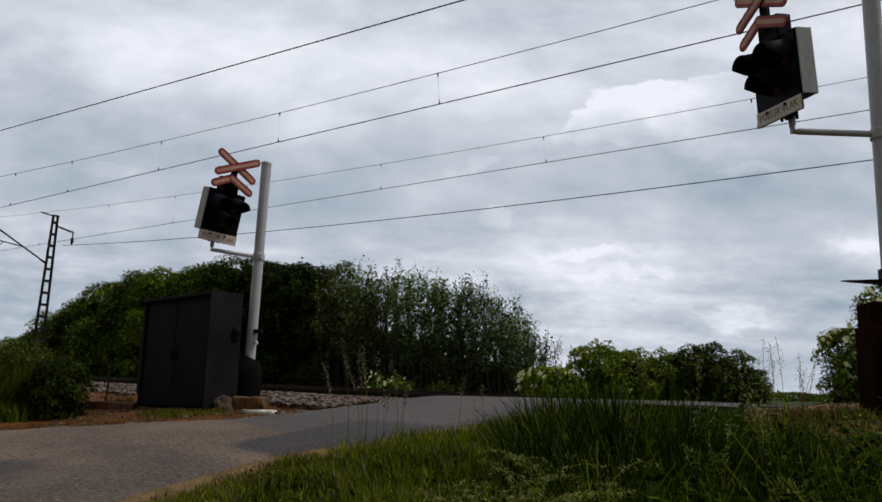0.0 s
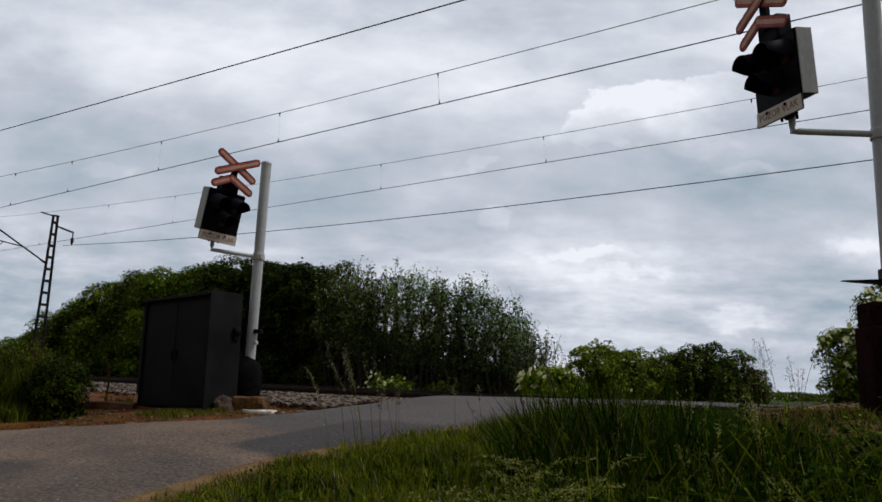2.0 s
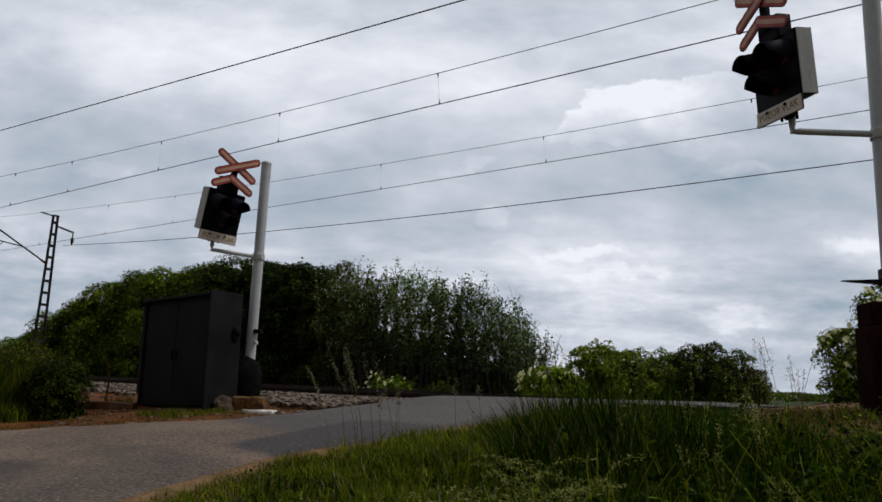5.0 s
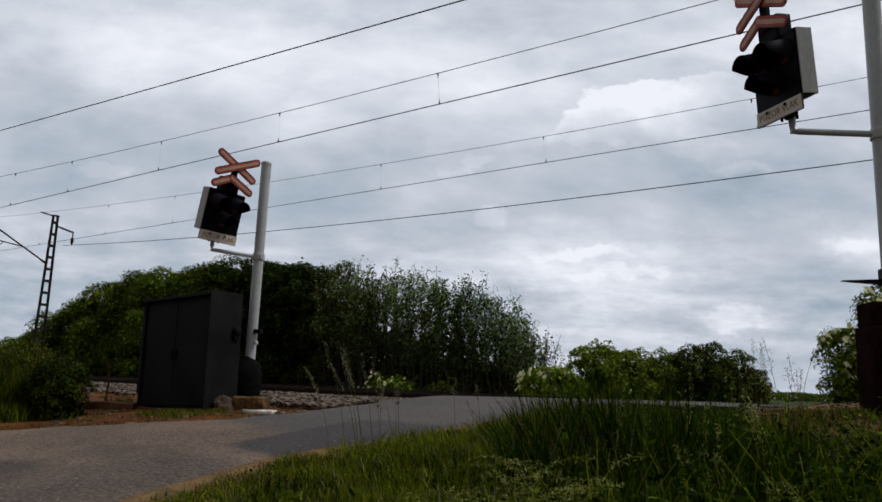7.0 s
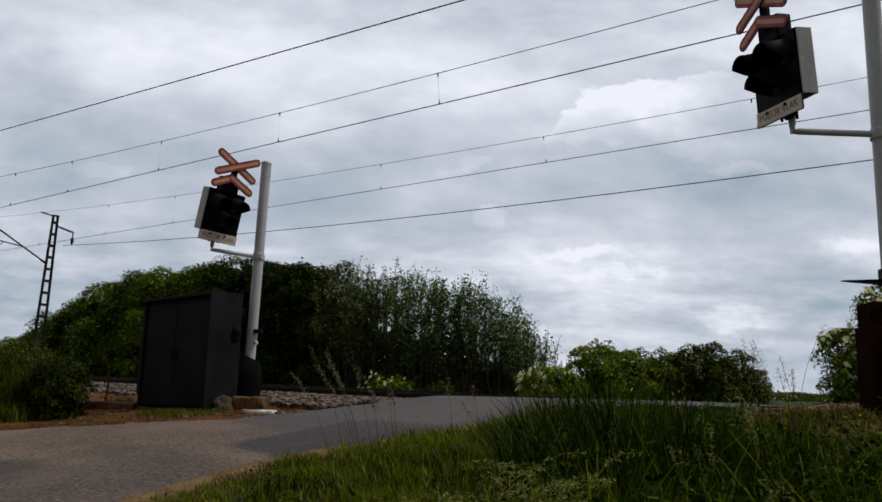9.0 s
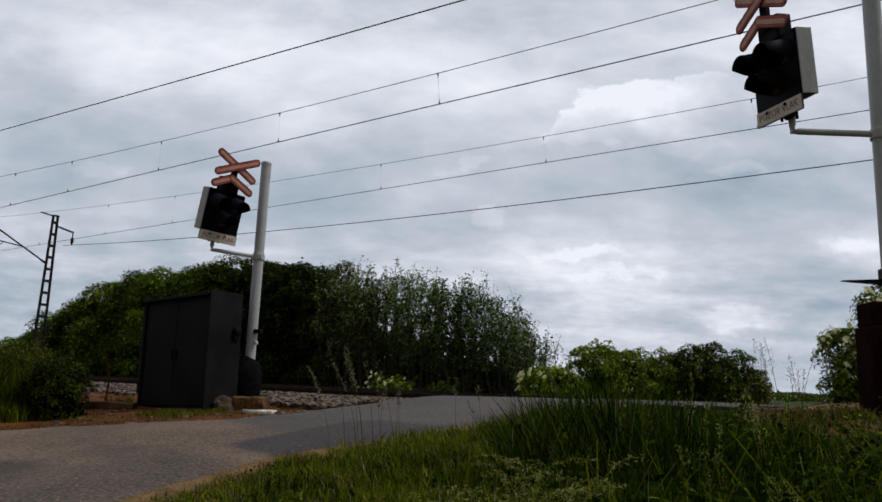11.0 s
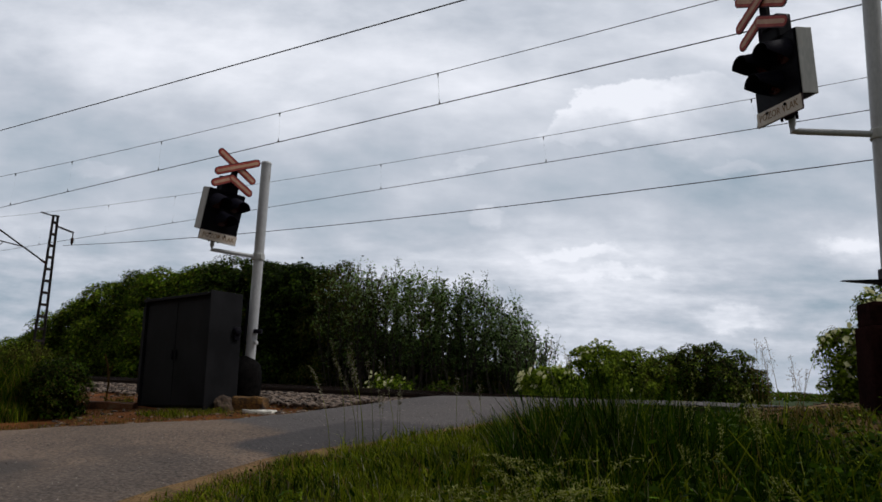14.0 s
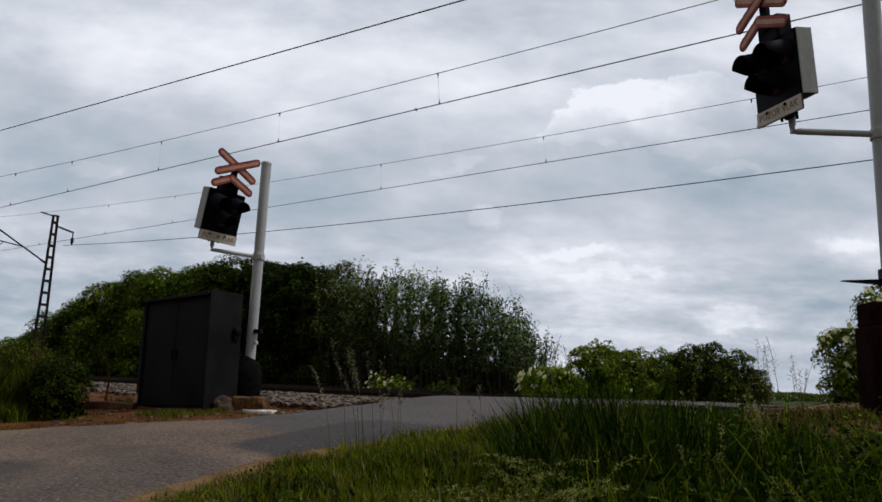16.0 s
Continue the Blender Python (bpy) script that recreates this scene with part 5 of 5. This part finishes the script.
# ---- clouds: a shallow vault of cloud far off, drifting ----
def cloud_material():
    m = bpy.data.materials.new("cloud_cover")
    m.use_nodes = True
    nt, ln = m.node_tree.nodes, m.node_tree.links
    nt.clear()

    def put(socket, value):
        if isinstance(value, (int, float)):
            socket.default_value = value
        else:
            ln.new(value, socket)

    def math_node(op, a, b=0.0, c=0.0):
        q = nt.new("ShaderNodeMath")
        q.operation = op
        for i, value in enumerate((a, b, c)):
            put(q.inputs[i], value)
        return q.outputs[0]

    tc = nt.new("ShaderNodeTexCoord")
    sep = nt.new("ShaderNodeSeparateXYZ")
    ln.new(tc.outputs["Object"], sep.inputs[0])
    u0 = math_node("DIVIDE", sep.outputs[0], sep.outputs[1])
    v0 = math_node("DIVIDE", sep.outputs[2], sep.outputs[1])

    def noise_at(us, vs, off, scale, detail, rough=0.55, colour=False):
        cb = nt.new("ShaderNodeCombineXYZ")
        put(cb.inputs[0], math_node("MULTIPLY_ADD", u0, us, off))
        put(cb.inputs[1], math_node("MULTIPLY_ADD", v0, vs, off * 0.7))
        q = nt.new("ShaderNodeTexNoise")
        q.inputs["Scale"].default_value, q.inputs["Detail"].default_value, q.inputs["Roughness"].default_value = scale, detail, rough
        ln.new(cb.outputs[0], q.inputs["Vector"])
        return q.outputs["Color"] if colour else q.outputs["Fac"]

    warp = nt.new("ShaderNodeSeparateColor")
    ln.new(noise_at(1, 1.4, 3.1, 7.0, 6, 0.6, True), warp.inputs[0])
    u = math_node("MULTIPLY_ADD", math_node("SUBTRACT", warp.outputs[0], 0.5), 0.16, u0)
    v = math_node("MULTIPLY_ADD", math_node("SUBTRACT", warp.outputs[1], 0.5), 0.11, v0)

    def blob(cu, cv, ru, rv):
        a = math_node("MULTIPLY", math_node("SUBTRACT", u, cu), 1 / ru)
        b = math_node("MULTIPLY", math_node("SUBTRACT", v, cv), 1 / rv)
        r2 = math_node("ADD", math_node("MULTIPLY", a, a), math_node("MULTIPLY", b, b))
        return math_node("EXPONENT", math_node("MULTIPLY", r2, -1.0))

    total = math_node("MULTIPLY_ADD", noise_at(1, 1.9, 7.7, 2.6, 8), 1.22, -0.070)
    total = math_node("MULTIPLY_ADD", math_node("SUBTRACT", noise_at(1, 2.2, 1.3, 9.0, 6, 0.55), 0.5), 0.42, total)
    # thin level streaks low in the sky
    low_sky = math_node("MINIMUM", 1.0, math_node("MAXIMUM", 0.0, math_node("MULTIPLY", math_node("SUBTRACT", 0.26, v0), 8.0)))
    streak = math_node("MULTIPLY", math_node("SUBTRACT", noise_at(1, 7.5, 2.2, 5.0, 6, 0.55), 0.5), 0.38)
    total = math_node("MULTIPLY_ADD", streak, low_sky, total)
    puffs = math_node("MULTIPLY", math_node("SUBTRACT", noise_at(1, 3.4, 4.4, 13.0, 6, 0.58), 0.5), 0.85)
    total = math_node("MULTIPLY_ADD", puffs, low_sky, total)
    for cu, cv, ru, rv, gain in SOFT_CLOUDS:
        total = math_node("MULTIPLY_ADD", blob(cu, cv, ru, rv), gain, total)
    ragged = math_node("MULTIPLY", math_node("SUBTRACT", noise_at(1, 1.5, 5.9, 16.0, 7, 0.6), 0.5), 0.9)
    for gain, lo, hi, group in CRISP_CLOUDS:
        heap = ragged
        for cu, cv, ru, rv in group:
            heap = math_node("ADD", heap, blob(cu, cv, ru, rv))
        mr = nt.new("ShaderNodeMapRange")
        mr.interpolation_type = "SMOOTHSTEP"
        mr.inputs["From Min"].default_value, mr.inputs["From Max"].default_value = lo, hi
        put(mr.inputs["Value"], heap)
        shown = mr.outputs["Result"]
        if len(group) > 4:
            # the heaped cloud fades out below and to the far side
            low = math_node("MINIMUM", 1.0, math_node("MAXIMUM", 0.0, math_node("MULTIPLY", math_node("SUBTRACT", v, 0.315), 11.0)))
            side = math_node("MINIMUM", 1.0, math_node("MAXIMUM", 0.0, math_node("MULTIPLY", math_node("SUBTRACT", 0.46, u), 7.0)))
            inner = math_node("MULTIPLY_ADD", math_node("SUBTRACT", noise_at(1, 1.4, 8.4, 12.0, 5, 0.55), 0.5), 2.6, 0.85)
            shown = math_node("MULTIPLY", math_node("MULTIPLY", shown, inner), math_node("MULTIPLY", low, side))
        total = math_node("MULTIPLY_ADD", shown, gain, total)
    ramp = nt.new("ShaderNodeValToRGB")
    e = ramp.color_ramp.elements
    e[0].position, e[0].color = 0.20, (0.325, 0.405, 0.487, 1)
    e[1].position, e[1].color = 0.95, (0.86, 0.885, 0.96, 1)
    mid = e.new(0.52)
    mid.color = (0.52, 0.565, 0.645, 1)
    ln.new(total, ramp.inputs["Fac"])
    em = nt.new("ShaderNodeEmission")
    ln.new(ramp.outputs["Color"], em.inputs["Color"])
    em.inputs["Strength"].default_value = 1.0
    out = nt.new("ShaderNodeOutputMaterial")
    ln.new(em.outputs[0], out.inputs["Surface"])
    m.cycles.emission_sampling = "NONE"
    return m


SOFT_CLOUDS = ((-0.50, 0.47, 0.20, 0.10, 0.16), (-0.16, 0.47, 0.24, 0.08, 0.34), (0.23, 0.165, 0.15, 0.04, 0.14), (0.60, 0.22, 0.08, 0.04, 0.22), (-0.38, 0.36, 0.2, 0.05, 0.04),
               (0.13, 0.30, 0.14, 0.05, -0.10), (0.08, 0.53, 0.10, 0.04, -0.10), (0.42, 0.29, 0.18, 0.05, -0.26), (-0.60, 0.25, 0.12, 0.04, -0.14), (0.10, 0.09, 0.10, 0.045, -0.30),
               (0.50, 0.05, 0.14, 0.03, -0.10), (-0.10, 0.34, 0.24, 0.07, 0.10), (0.45, 0.52, 0.2, 0.07, 0.16), (-0.30, 0.24, 0.2, 0.07, -0.06), (-0.50, 0.13, 0.18, 0.06, -0.22), (0.10, 0.42, 0.08, 0.05, 0.08))
CRISP_CLOUDS = ((0.36, 0.44, 0.70, ((0.27, 0.415, 0.06, 0.035), (0.35, 0.42, 0.07, 0.04), (0.225, 0.375, 0.05, 0.025), (0.19, 0.345, 0.04, 0.018), (0.31, 0.37, 0.09, 0.045), (0.40, 0.40, 0.07, 0.05))),
                (0.21, 0.30, 0.95, ((0.415, 0.10, 0.07, 0.015), (0.25, 0.155, 0.09, 0.012), (0.20, 0.185, 0.08, 0.010), (0.58, 0.225, 0.05, 0.016))),
                (0.11, 0.40, 0.80, ((0.075, 0.225, 0.035, 0.018), (0.04, 0.31, 0.035, 0.014), (-0.47, 0.285, 0.06, 0.014), (0.45, 0.32, 0.05, 0.012))))


def cloud_cover():
    verts, polys = [], []
    rs = np.geomspace(300, 4895, 34)
    azs = np.linspace(radians(-52), radians(52), 41)
    for r in rs:
        for a in azs:
            verts.append((math.sin(a) * r, math.cos(a) * r, 350 * (1 - (r / 4900) ** 2)))
    w = len(azs)
    polys = [(j * w + i, j * w + i + 1, (j + 1) * w + i + 1, (j + 1) * w + i) for j in range(len(rs) - 1) for i in range(w - 1)]
    ob = faces("backdrop", verts, polys, cloud_material(), smooth=True)
    return tagged(ob, "grey and white broken cloud cover drifting across the sky", "clouds", kind="structure")


clouds = cloud_cover()


# ---- insect ----
def insect():
    root = thing("flying_insect", Matrix.Translation((34, 6, 1.5)), "small dark insect flying past in the air", "insect")
    bm = bmesh.new()
    lathe(bm, [(0.0005, -0.008), (0.0022, -0.006), (0.003, -0.003), (0.002, 0.0), (0.0028, 0.003), (0.002, 0.0055), (0.0018, 0.0065), (0.0005, 0.008)], 10, pose(0, 0, 0, -90, 0, 0))
    part("body", bm, M_INSECT, root, "", True)
    for side in (-1, 1):
        bm = bmesh.new()
        pts = [(0.002, 0.003), (0.008, 0.0045), (0.012, 0.001), (0.009, -0.003), (0.002, -0.001)]
        low = [bm.verts.new((side * x, y, 0.002 + 0.35 * x)) for x, y in pts]
        high = [bm.verts.new((side * x, y, 0.0023 + 0.35 * x)) for x, y in pts]
        bm.faces.new(low), bm.faces.new(high[::-1])
        for i in range(5):
            bm.faces.new((low[i], high[i], high[(i + 1) % 5], low[(i + 1) % 5]))
        part("wing", bm, M_INSECT, root)
    return root


fly = insect()

# ---- what moves ----
# the wind: degrees by which thin stalks lean towards -x
WIND = ((0, -3), (0.5, 1), (1, 5), (1.5, 6), (2, 7), (2.5, 4), (3, 2), (3.5, 3), (4, 3), (4.8, 7), (5.6, 4), (6.5, 9), (7, 7), (7.5, 9), (8, 11), (8.5, 18), (9, 15), (9.8, 8), (10.6, 4),
        (11.5, 8), (12, 8), (12.5, 4), (13, -1), (13.5, 1), (14, 5), (14.5, 4), (15, 1), (15.5, 2), (16, 4))


def wind(t):
    return float(np.interp(t, [w[0] for w in WIND], [w[1] for w in WIND]))


def motions():
    walk(clouds, [(t, pose(-22.0 * t / 16, 0, 0)) for t in (0, 4, 8, 12, 16)])
    times = [w[0] for w in WIND]
    for ob, rest, gust, lag in TUFTS:
        walk(ob, [(t, rest @ pose(0, 0, 0, 0.8 * math.sin(t * 2.1 + lag * 9), -gust * (wind(t - lag) - 1.0), 0)) for t in times])
    for ob, amount, seed in WAVING:
        rest = ob.matrix_world.copy()
        lag = (seed * 0.37) % 0.8 - 0.4
        walk(ob, [(t, rest @ pose(0, 0, 0, 0.7 * amount * math.sin(t * 1.9 + seed), -amount * (0.22 * (wind(t - lag) - 5) + 0.6 * math.sin(t * 2.6 + seed * 1.7)), 0)) for t in times])
    for i, (root, crown) in enumerate(SWAYING):
        walk(crown, [(t, pose(0, 0, 0, 0.25 * math.sin(t * 1.3 + i), 0.07 * (wind(t + 0.1 * i) - 5) + 0.2 * math.sin(t * 2.2 + i * 2), 0)) for t in times])
    # the insect crosses close by at the end, coming from the side
    way = ((0, 34.0, 6.0, 1.5), (8, 18.0, 4.5, 1.1), (13, 6.6, 3.4, 0.75), (14.6, 2.95, 3.0, 0.60), (15.2, 1.754, 3.0, 0.746), (15.3, 1.558, 3.0, 0.824), (15.4, 1.394, 3.0, 0.900), (15.5, 1.208, 3.0, 0.966),
           (15.6, 0.967, 3.0, 1.050), (15.7, 0.696, 3.0, 1.114), (15.8, 0.402, 3.0, 1.187), (15.9, 0.200, 3.0, 1.240), (16, -0.133, 3.0, 1.328))
    walk(fly, [(t, pose(x, y, z, 0, 0, 90) @ pose(0, 0, 0, 18, 0, 0)) for t, x, y, z in way])


motions()
